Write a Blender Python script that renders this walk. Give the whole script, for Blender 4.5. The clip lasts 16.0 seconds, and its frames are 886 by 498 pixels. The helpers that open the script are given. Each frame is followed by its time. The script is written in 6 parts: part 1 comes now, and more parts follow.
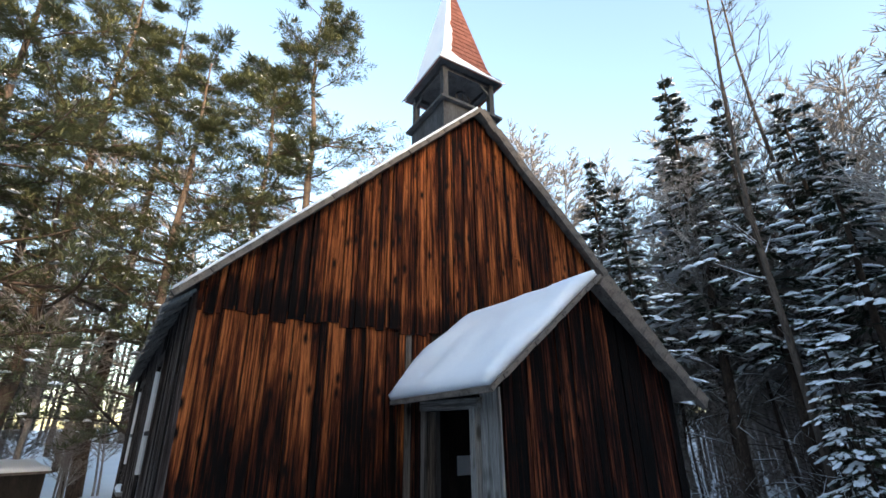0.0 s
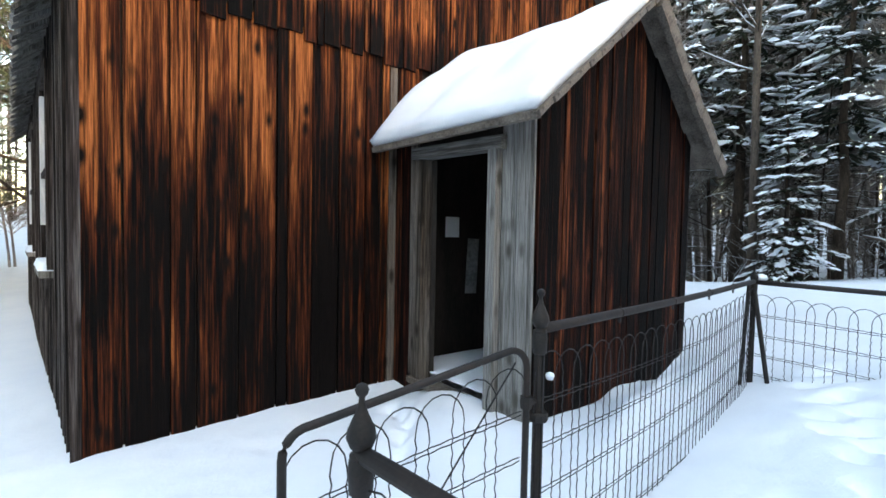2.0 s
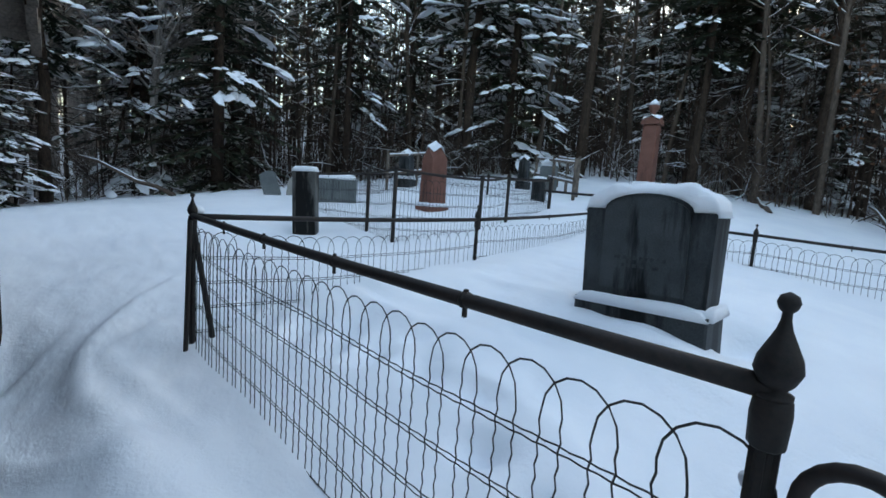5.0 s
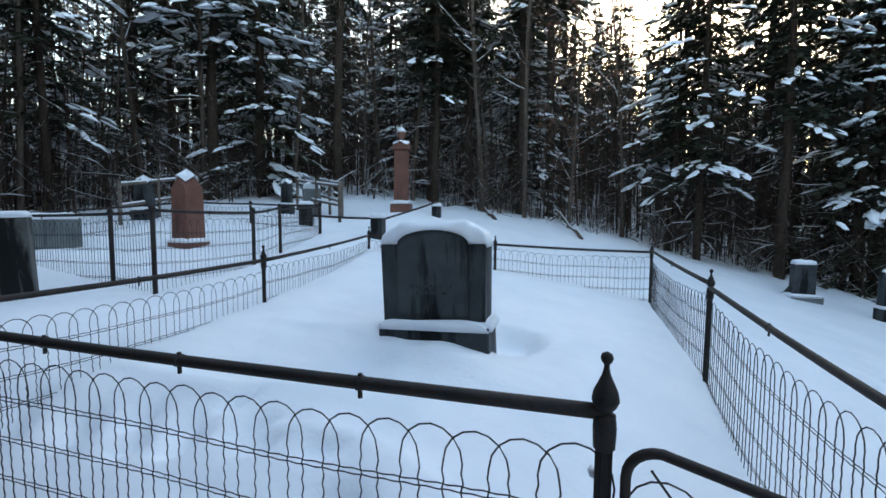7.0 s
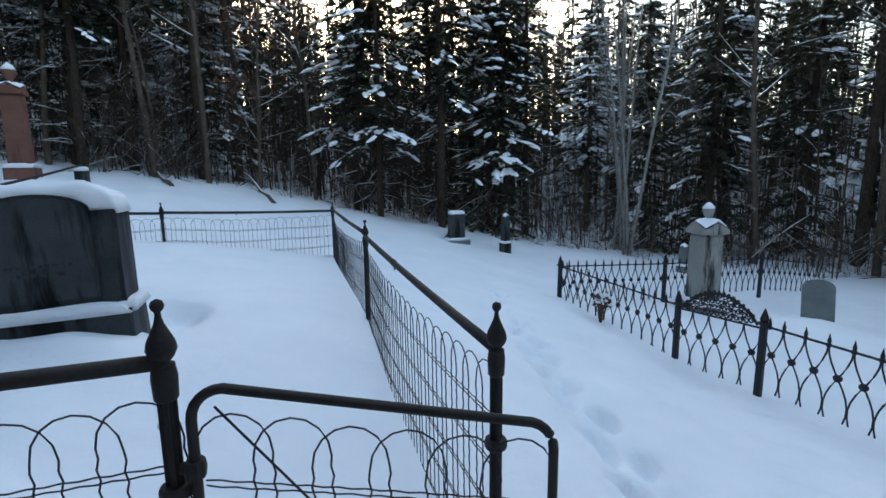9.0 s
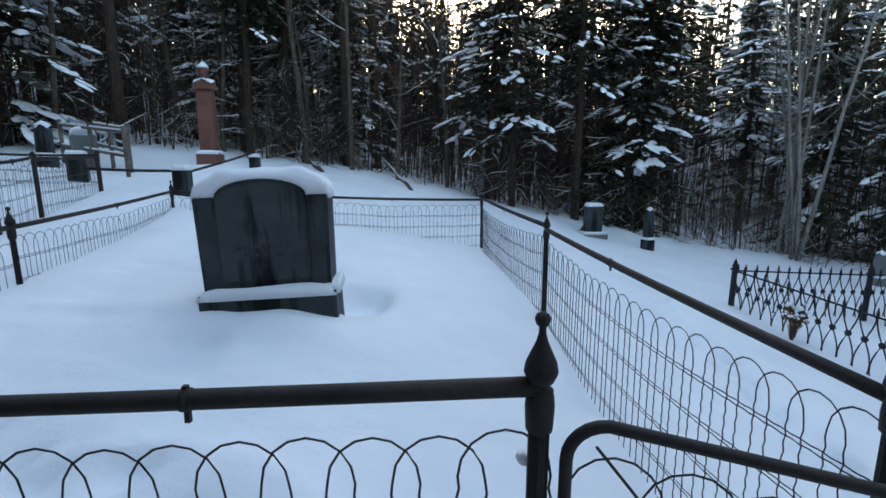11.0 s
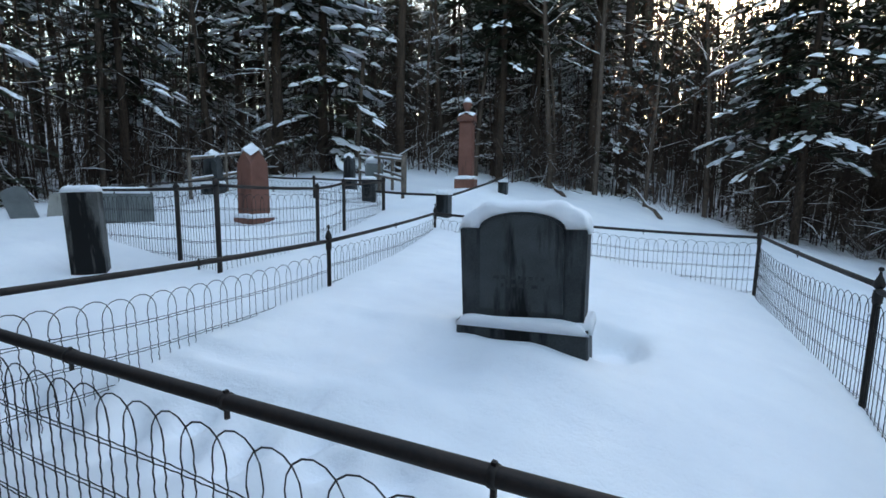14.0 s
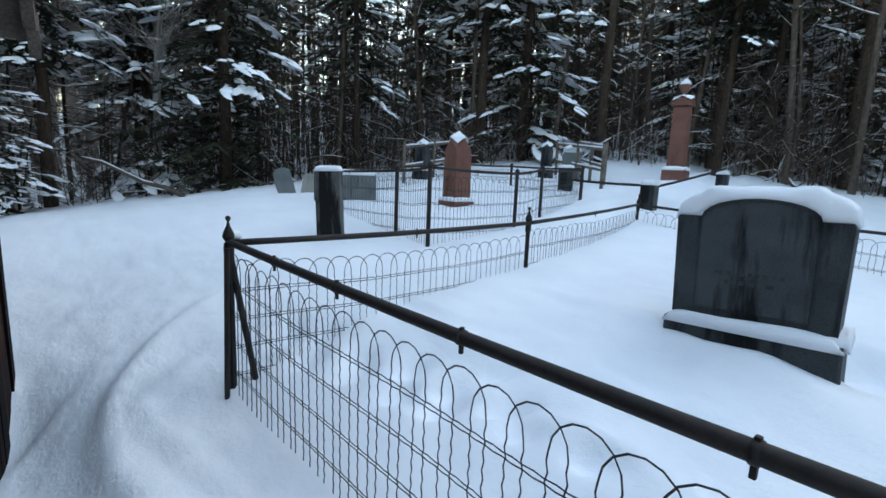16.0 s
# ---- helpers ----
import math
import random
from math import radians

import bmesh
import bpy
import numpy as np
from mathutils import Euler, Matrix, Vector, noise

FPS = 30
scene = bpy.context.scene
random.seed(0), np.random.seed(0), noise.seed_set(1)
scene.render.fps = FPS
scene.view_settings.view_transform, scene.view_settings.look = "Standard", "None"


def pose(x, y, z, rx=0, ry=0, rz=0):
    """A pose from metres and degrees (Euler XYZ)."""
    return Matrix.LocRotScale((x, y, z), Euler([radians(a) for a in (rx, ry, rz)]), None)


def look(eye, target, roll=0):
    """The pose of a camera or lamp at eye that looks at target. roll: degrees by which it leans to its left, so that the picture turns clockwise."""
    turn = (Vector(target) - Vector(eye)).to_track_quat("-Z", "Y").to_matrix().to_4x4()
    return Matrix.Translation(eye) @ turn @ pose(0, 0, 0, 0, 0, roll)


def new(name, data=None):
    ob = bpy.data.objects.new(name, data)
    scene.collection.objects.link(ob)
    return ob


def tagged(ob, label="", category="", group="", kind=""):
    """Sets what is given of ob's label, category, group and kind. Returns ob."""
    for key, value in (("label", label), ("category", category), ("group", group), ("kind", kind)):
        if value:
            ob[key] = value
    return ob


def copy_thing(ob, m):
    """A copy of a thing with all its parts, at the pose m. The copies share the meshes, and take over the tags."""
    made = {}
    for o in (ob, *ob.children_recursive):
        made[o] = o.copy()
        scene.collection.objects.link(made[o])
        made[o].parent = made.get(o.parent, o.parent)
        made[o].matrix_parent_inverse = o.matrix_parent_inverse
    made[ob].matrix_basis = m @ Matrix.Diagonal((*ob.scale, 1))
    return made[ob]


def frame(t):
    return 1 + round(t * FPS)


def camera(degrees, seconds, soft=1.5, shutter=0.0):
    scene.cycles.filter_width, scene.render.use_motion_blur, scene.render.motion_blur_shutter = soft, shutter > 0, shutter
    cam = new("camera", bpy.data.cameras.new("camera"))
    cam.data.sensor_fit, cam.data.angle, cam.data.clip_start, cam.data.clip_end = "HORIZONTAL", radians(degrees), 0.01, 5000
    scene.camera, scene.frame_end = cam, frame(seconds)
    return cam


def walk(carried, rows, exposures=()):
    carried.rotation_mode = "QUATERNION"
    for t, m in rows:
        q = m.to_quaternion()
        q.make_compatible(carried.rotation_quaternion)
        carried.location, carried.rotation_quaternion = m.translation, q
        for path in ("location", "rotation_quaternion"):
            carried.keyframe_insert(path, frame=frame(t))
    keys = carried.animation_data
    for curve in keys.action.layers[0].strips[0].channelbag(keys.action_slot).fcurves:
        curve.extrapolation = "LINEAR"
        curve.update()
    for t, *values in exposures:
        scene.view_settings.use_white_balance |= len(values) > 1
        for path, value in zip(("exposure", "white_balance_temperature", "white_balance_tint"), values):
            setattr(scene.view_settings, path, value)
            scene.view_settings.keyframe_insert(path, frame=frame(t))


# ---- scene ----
# ---- camera and its walk ----
cam = camera(86.9, 16.0, soft=1.6)
PATH = [
    (0, (0.182, 0.186, 1.725), (1.169, 1.759, 2.467), -0.8),
    (0.5, (0.225, 0.405, 1.634), (1.257, 2.057, 2.088), -0.0),
    (1, (0.276, 0.749, 1.483), (1.412, 2.387, 1.647), 1.6),
    (1.5, (0.265, 1.157, 1.372), (1.445, 2.772, 1.402), 1.4),
    (2, (0.347, 1.604, 1.338), (1.643, 3.126, 1.262), 1.1),
    (2.5, (0.394, 1.99, 1.333), (2.027, 3.136, 1.193), 1.1),
    (3, (0.539, 2.272, 1.258), (2.467, 2.776, 1.087), 1.0),
    (3.2, (0.545, 2.402, 1.373), (2.523, 2.56, 1.124), 3.3),
    (3.5, (0.684, 2.55, 1.257), (2.654, 2.401, 0.946), 2.7),
    (4, (0.813, 2.832, 1.277), (2.688, 2.283, 0.849), 3.7),
    (4.2, (0.95, 2.952, 1.195), (2.777, 2.229, 0.822), 4.0),
    (6.3, (1.645, 3.639, 1.465), (2.825, 2.039, 1.252), 2.8),
    (6.5, (1.643, 3.667, 1.482), (2.763, 2.02, 1.304), 2.0),
    (7, (1.544, 3.622, 1.453), (2.323, 1.787, 1.293), 0.5),
    (7.5, (1.365, 3.615, 1.432), (1.601, 1.639, 1.227), -0.2),
    (8, (1.226, 3.632, 1.421), (0.943, 1.671, 1.149), -1.0),
    (8.2, (1.199, 3.634, 1.415), (0.791, 1.696, 1.135), -0.8),
    (10.3, (1.514, 3.426, 1.383), (1.194, 1.481, 1.043), 0.1),
    (10.5, (1.612, 3.392, 1.388), (1.419, 1.43, 1.049), 0.1),
    (11, (1.746, 3.332, 1.395), (1.811, 1.364, 1.045), -0.0),
    (11.5, (1.809, 3.241, 1.418), (2.096, 1.294, 1.066), 0.4),
    (12, (1.818, 3.168, 1.438), (2.305, 1.26, 1.089), -0.0),
    (12.5, (1.842, 3.15, 1.44), (2.493, 1.29, 1.099), -0.7),
    (13, (1.863, 3.182, 1.445), (2.628, 1.362, 1.129), -0.7),
    (13.5, (1.882, 3.223, 1.461), (2.737, 1.439, 1.169), 0.3),
    (14, (1.931, 3.265, 1.469), (2.917, 1.545, 1.202), 0.9),
    (14.5, (1.964, 3.312, 1.479), (3.168, 1.731, 1.257), 1.6),
    (15, (1.974, 3.349, 1.486), (3.356, 1.915, 1.305), 1.9),
    (15.5, (1.972, 3.363, 1.453), (3.473, 2.057, 1.249), 2.2),
    (16, (1.993, 3.361, 1.386), (3.557, 2.156, 1.066), 2.3),
]
EXPOSURES = [(0, 2.5, 6900, 10), (0.5, 3.15, 7150, 10), (1.0, 3.68, 7800, 10), (1.5, 3.66, 8150, 10), (2.5, 3.54, 8250, 10), (3.2, 3.2, 8150, 10), (4.2, 2.75, 7850, 10), (6.3, 2.95, 7600, 10), (8.0, 2.60, 7400, 10), (10.5, 2.62, 7380, 10), (12.5, 2.72, 7480, 10), (16.0, 3.05, 7850, 10)]
walk(cam, [(t, look(eye, target, roll)) for t, eye, target, roll in PATH], EXPOSURES)

# ---- light: a winter sky near sunset, the sun low behind the wood ----
SUN_EL, SUN_AZ = 11.0, 182.0     # degrees; azimuth clockwise from +y
world = bpy.data.worlds.new("winter_sky")
scene.world = world
world.use_nodes = True
wn = world.node_tree.nodes
sky = wn.new("ShaderNodeTexSky")
sky.sky_type, sky.sun_disc = "NISHITA", False
sky.sun_elevation, sky.sun_rotation = radians(SUN_EL), radians(SUN_AZ)
sky.air_density, sky.dust_density, sky.ozone_density = 1.0, 1.2, 1.0
wn["Background"].inputs["Strength"].default_value = 0.15
world.node_tree.links.new(sky.outputs[0], wn["Background"].inputs["Color"])
sun = new("sun", bpy.data.lights.new("sun", "SUN"))
sun.data.energy, sun.data.angle, sun.data.color = 1.1, radians(9.0), (1.0, 0.82, 0.64)
sd = Vector((math.sin(radians(SUN_AZ)) * math.cos(radians(SUN_EL)), math.cos(radians(SUN_AZ)) * math.cos(radians(SUN_EL)), math.sin(radians(SUN_EL))))
sun.matrix_world = look(sd * 60, (0, 0, 0))

# ---- materials ----
def material(name, rough=0.6, metal=0.0):
    m = bpy.data.materials.new(name)
    m.use_nodes = True
    b = m.node_tree.nodes["Principled BSDF"]
    b.inputs["Roughness"].default_value, b.inputs["Metallic"].default_value = rough, metal
    b.inputs["Specular IOR Level"].default_value = 0.5 if metal else 0.25
    return m, m.node_tree.nodes, m.node_tree.links, b


def coords(n, l, scale=(1, 1, 1), kind="Object", shift=False):
    tc, mp = n.new("ShaderNodeTexCoord"), n.new("ShaderNodeMapping")
    mp.inputs["Scale"].default_value = scale
    l.new(tc.outputs[kind], mp.inputs["Vector"])
    if shift:
        oi, mul = n.new("ShaderNodeObjectInfo"), n.new("ShaderNodeMath")
        mul.operation = "MULTIPLY"
        mul.inputs[1].default_value = 37.0
        l.new(oi.outputs["Random"], mul.inputs[0])
        l.new(mul.outputs[0], mp.inputs["Location"])
    return mp.outputs["Vector"]


def noise_node(n, l, vec, scale, detail=4.0, rough=0.55):
    t = n.new("ShaderNodeTexNoise")
    t.inputs["Scale"].default_value, t.inputs["Detail"].default_value, t.inputs["Roughness"].default_value = scale, detail, rough
    l.new(vec, t.inputs["Vector"])
    return t.outputs["Fac"]


def ramp(n, l, fac, stops):
    r = n.new("ShaderNodeValToRGB")
    r.color_ramp.elements[0].position, r.color_ramp.elements[0].color = stops[0][0], (*stops[0][1], 1)
    r.color_ramp.elements[1].position, r.color_ramp.elements[1].color = stops[-1][0], (*stops[-1][1], 1)
    for p, c in stops[1:-1]:
        r.color_ramp.elements.new(p).color = (*c, 1)
    l.new(fac, r.inputs["Fac"])
    return r.outputs["Color"]


def mixed(n, l, fac, a, b, mode="MIX"):
    m = n.new("ShaderNodeMix")
    m.data_type, m.blend_type = "RGBA", mode
    for socket, v in ((m.inputs[0], fac), (m.inputs[6], a), (m.inputs[7], b)):
        if isinstance(v, (int, float)):
            socket.default_value = v
        elif isinstance(v, tuple):
            socket.default_value = (*v, 1)
        else:
            l.new(v, socket)
    return m.outputs[2]


def bump(n, l, b, height, strength=0.4, dist=0.01):
    k = n.new("ShaderNodeBump")
    k.inputs["Strength"].default_value, k.inputs["Distance"].default_value = strength, dist
    l.new(height, k.inputs["Height"])
    l.new(k.outputs["Normal"], b.inputs["Normal"])


def snow_material():
    m, n, l, b = material("snow", 0.65)
    v = coords(n, l)
    big, fine = noise_node(n, l, v, 1.4, 6, 0.6), noise_node(n, l, v, 45, 5, 0.75)
    crust = noise_node(n, l, coords(n, l, (5.0, 9.0, 7.0)), 1.0, 6, 0.6)
    l.new(ramp(n, l, big, [(0.3, (0.80, 0.83, 0.88)), (0.7, (0.88, 0.90, 0.93))]), b.inputs["Base Color"])
    h = mixed(n, l, 0.20, mixed(n, l, 0.5, big, crust), fine)
    bump(n, l, b, h, 0.5, 0.055)
    return m


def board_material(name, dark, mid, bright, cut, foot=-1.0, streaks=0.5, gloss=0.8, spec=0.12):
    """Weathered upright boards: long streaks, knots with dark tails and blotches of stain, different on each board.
    foot: how far up from its lower end a board is darkened, in uneven tongues; paler above."""
    m, n, l, b = material(name, gloss)
    b.inputs["Specular IOR Level"].default_value = spec
    def weigh(a, k, c=None):
        w = n.new("ShaderNodeMath")
        w.operation = "MULTIPLY_ADD"
        l.new(a, w.inputs[0])
        w.inputs[1].default_value, w.inputs[2].default_value = k, 0.0
        if c is not None:
            l.new(c, w.inputs[2])
        return w.outputs[0]
    grain = noise_node(n, l, coords(n, l, (75, 75, 1.5), shift=True), 1.0, 6, 0.65)
    fine = noise_node(n, l, coords(n, l, (260, 260, 4.0), shift=True), 1.0, 3, 0.6)
    streak = noise_node(n, l, coords(n, l, (38, 38, 1.0), shift=True), 1.0, 5, 0.62)
    blotch = noise_node(n, l, coords(n, l, (7, 7, 1.0), shift=True), 0.9, 4, 0.55)
    tall = noise_node(n, l, coords(n, l, (14, 14, 0.55), shift=True), 0.8, 3, 0.5)
    knots = n.new("ShaderNodeTexVoronoi")
    knots.inputs["Scale"].default_value = 1.0
    l.new(coords(n, l, (7.5, 7.5, 3.2), shift=True), knots.inputs["Vector"])
    kn = ramp(n, l, knots.outputs["Distance"], [(0.10, (0, 0, 0)), (0.17, (0.3, 0.3, 0.3)), (0.30, (1, 1, 1))])
    oi = n.new("ShaderNodeObjectInfo")
    tone = weigh(streak, 1.1, weigh(blotch, 0.7, weigh(tall, 0.5, weigh(oi.outputs["Random"], 0.24))))
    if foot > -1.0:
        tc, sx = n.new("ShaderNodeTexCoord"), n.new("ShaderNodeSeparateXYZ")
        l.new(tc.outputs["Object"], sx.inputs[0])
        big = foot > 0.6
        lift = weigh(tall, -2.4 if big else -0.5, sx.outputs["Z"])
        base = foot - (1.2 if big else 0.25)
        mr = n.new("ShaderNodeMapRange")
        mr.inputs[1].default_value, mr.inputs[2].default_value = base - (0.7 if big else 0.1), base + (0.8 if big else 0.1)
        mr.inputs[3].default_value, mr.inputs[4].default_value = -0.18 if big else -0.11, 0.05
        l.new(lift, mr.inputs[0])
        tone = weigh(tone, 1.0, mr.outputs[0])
    col = ramp(n, l, weigh(tone, 0.5), [((cut - 0.17) / 2, dark), ((cut + 0.01) / 2, mid), ((cut + 0.20) / 2, bright)])
    g = ramp(n, l, grain, [(0.38, (1 - streaks,) * 3), (0.56, (1.0, 1.0, 1.0))])
    g2 = ramp(n, l, fine, [(0.40, (0.45, 0.45, 0.45)), (0.58, (1.0, 1.0, 1.0))])
    col = mixed(n, l, 1.0, mixed(n, l, 1.0, col, g, "MULTIPLY"), g2, "MULTIPLY")
    col = mixed(n, l, kn, dark, col)
    l.new(col, b.inputs["Base Color"])
    bump(n, l, b, mixed(n, l, 0.5, grain, fine), 0.6, 0.008)
    return m


def plain(name, a, c, rough, scale=8.0, metal=0.0, depth=0.004, stretch=(1, 1, 1), strength=0.4):
    """Two colours mixed by a coarse and a fine noise, with fine relief."""
    m, n, l, b = material(name, rough, metal)
    v = coords(n, l, stretch)
    f = mixed(n, l, 0.45, noise_node(n, l, v, scale, 5), noise_node(n, l, v, scale * 9, 4))
    l.new(ramp(n, l, f, [(0.36, a), (0.64, c)]), b.inputs["Base Color"])
    bump(n, l, b, f, strength, depth)
    return m


def stone_material(name, a, c, stain, cover=0.5, rough=0.55, grain=140.0):
    """Stone with a speckle, and dark runs of lichen and water down its faces."""
    m, n, l, b = material(name, rough)
    v = coords(n, l)
    speck = noise_node(n, l, v, grain, 3, 0.7)
    cloud = noise_node(n, l, v, 3.0, 5)
    runs = noise_node(n, l, coords(n, l, (5.0, 5.0, 0.7)), 1.3, 5, 0.6)
    col = ramp(n, l, mixed(n, l, 0.5, speck, cloud), [(0.38, a), (0.62, c)])
    col = mixed(n, l, ramp(n, l, runs, [(cover, (0, 0, 0)), (cover + 0.10, (1, 1, 1))]), col, stain)
    l.new(col, b.inputs["Base Color"])
    bump(n, l, b, mixed(n, l, 0.5, speck, cloud), 0.3, 0.004)
    return m


def bark_material(name, a, c, scale=9.0):
    m, n, l, b = material(name, 0.85)
    v = coords(n, l, (1, 1, 0.25))
    f = mixed(n, l, 0.5, noise_node(n, l, v, scale, 5, 0.7), noise_node(n, l, v, scale * 4, 4))
    l.new(ramp(n, l, f, [(0.35, a), (0.65, c)]), b.inputs["Base Color"])
    bump(n, l, b, f, 0.8, 0.02)
    return m


def needle_material(name, a, c):
    m, n, l, b = material(name, 0.6)
    g, oi = n.new("ShaderNodeNewGeometry"), n.new("ShaderNodeObjectInfo")
    f = mixed(n, l, 0.4, g.outputs["Random Per Island"], oi.outputs["Random"])
    l.new(ramp(n, l, f, [(0.1, a), (0.9, c)]), b.inputs["Base Color"])
    return m


SNOW = snow_material()
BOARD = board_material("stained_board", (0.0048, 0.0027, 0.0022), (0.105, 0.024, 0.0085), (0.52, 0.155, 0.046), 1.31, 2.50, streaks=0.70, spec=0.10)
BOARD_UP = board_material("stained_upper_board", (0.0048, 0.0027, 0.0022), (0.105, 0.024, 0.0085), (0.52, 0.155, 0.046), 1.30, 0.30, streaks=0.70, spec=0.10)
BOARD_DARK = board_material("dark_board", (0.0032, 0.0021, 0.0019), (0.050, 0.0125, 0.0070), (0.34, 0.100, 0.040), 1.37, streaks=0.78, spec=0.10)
BOARD_GREY = board_material("grey_board", (0.075, 0.068, 0.058), (0.20, 0.187, 0.168), (0.33, 0.316, 0.296), 1.12, streaks=0.30, gloss=0.85)
BOARD_BROWN = board_material("brown_frame_board", (0.022, 0.016, 0.012), (0.125, 0.096, 0.077), (0.22, 0.185, 0.155), 1.15, streaks=0.45)
# white that paints the sky's reflection at the side windows
SKY_GLINT = plain("sky_glint_white", (0.48, 0.48, 0.47), (0.66, 0.66, 0.66), 0.7, 9.0, stretch=(1, 1, 0.2))
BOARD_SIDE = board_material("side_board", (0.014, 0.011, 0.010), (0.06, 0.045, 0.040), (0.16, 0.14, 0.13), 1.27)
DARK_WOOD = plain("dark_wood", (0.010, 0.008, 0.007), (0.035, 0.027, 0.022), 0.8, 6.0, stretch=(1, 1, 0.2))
ROOF_WOOD = plain("roof_wood", (0.06, 0.048, 0.040), (0.22, 0.18, 0.15), 0.85, 7.0)
BELFRY = plain("grey_belfry_wood", (0.018, 0.019, 0.021), (0.075, 0.075, 0.078), 0.75, 5.0, stretch=(1, 1, 0.3))
TIN = plain("grey_tin", (0.10, 0.105, 0.11), (0.30, 0.31, 0.32), 0.5, 3.0)
RED_SHINGLE = plain("red_shingle", (0.16, 0.055, 0.038), (0.30, 0.115, 0.080), 0.85, 10.0)
IRON = plain("rusted_iron", (0.005, 0.0045, 0.0045), (0.022, 0.015, 0.012), 0.7, 14.0, 0.15)
IRON_BROWN = plain("brown_iron_pipe", (0.006, 0.005, 0.005), (0.026, 0.016, 0.013), 0.7, 10.0, 0.12)
WIRE = plain("old_wire", (0.006, 0.006, 0.007), (0.020, 0.017, 0.017), 0.65, 20.0, 0.2)
CAST = plain("black_cast_iron", (0.006, 0.006, 0.008), (0.025, 0.025, 0.030), 0.5, 14.0, 0.4)
GRANITE = stone_material("dark_granite", (0.022, 0.026, 0.029), (0.062, 0.071, 0.075), (0.003, 0.0035, 0.004), 0.50)
GRANITE_PANEL = stone_material("granite_panel", (0.028, 0.033, 0.036), (0.075, 0.086, 0.089), (0.003, 0.0035, 0.004), 0.505)
BLACK_STONE = stone_material("black_stained_stone", (0.05, 0.052, 0.05), (0.15, 0.15, 0.14), (0.005, 0.005, 0.005), 0.41)
GREY_STONE = stone_material("grey_stone", (0.10, 0.115, 0.115), (0.19, 0.205, 0.205), (0.05, 0.06, 0.06), 0.62)
MARBLE = stone_material("pale_marble", (0.20, 0.195, 0.18), (0.34, 0.335, 0.31), (0.03, 0.03, 0.03), 0.53)
RED_STONE = stone_material("red_granite", (0.125, 0.052, 0.038), (0.215, 0.098, 0.074), (0.06, 0.028, 0.023), 0.60)
GLASS, g_n, g_l, g_b = material("window_glass", 0.06)
g_b.inputs["Base Color"].default_value = (0.012, 0.014, 0.016, 1)
g_b.inputs["Specular IOR Level"].default_value = 0.6
PAPER = plain("paper", (0.70, 0.70, 0.72), (0.80, 0.80, 0.82), 0.8, 5.0, depth=0.0005)
BARK = bark_material("conifer_bark", (0.016, 0.011, 0.008), (0.078, 0.052, 0.038))
BARK_PINE = bark_material("pine_bark", (0.038, 0.028, 0.022), (0.13, 0.094, 0.074))
BARK_GREY = bark_material("grey_bark", (0.034, 0.025, 0.020), (0.135, 0.100, 0.079))
BARK_BROWN = bark_material("brown_twigs", (0.018, 0.012, 0.009), (0.075, 0.048, 0.034))
BARK_FROST = bark_material("frosted_bark", (0.16, 0.135, 0.12), (0.42, 0.38, 0.36))
BARK_PALE = bark_material("birch_bark", (0.13, 0.118, 0.105), (0.30, 0.28, 0.26), 5.0)
NEEDLE = needle_material("spruce_needles", (0.012, 0.019, 0.012), (0.046, 0.058, 0.032))
NEEDLE_PINE = needle_material("pine_needles", (0.055, 0.072, 0.034), (0.165, 0.172, 0.088))
DEAD_LEAF = needle_material("dead_leaves", (0.06, 0.025, 0.012), (0.14, 0.06, 0.03))

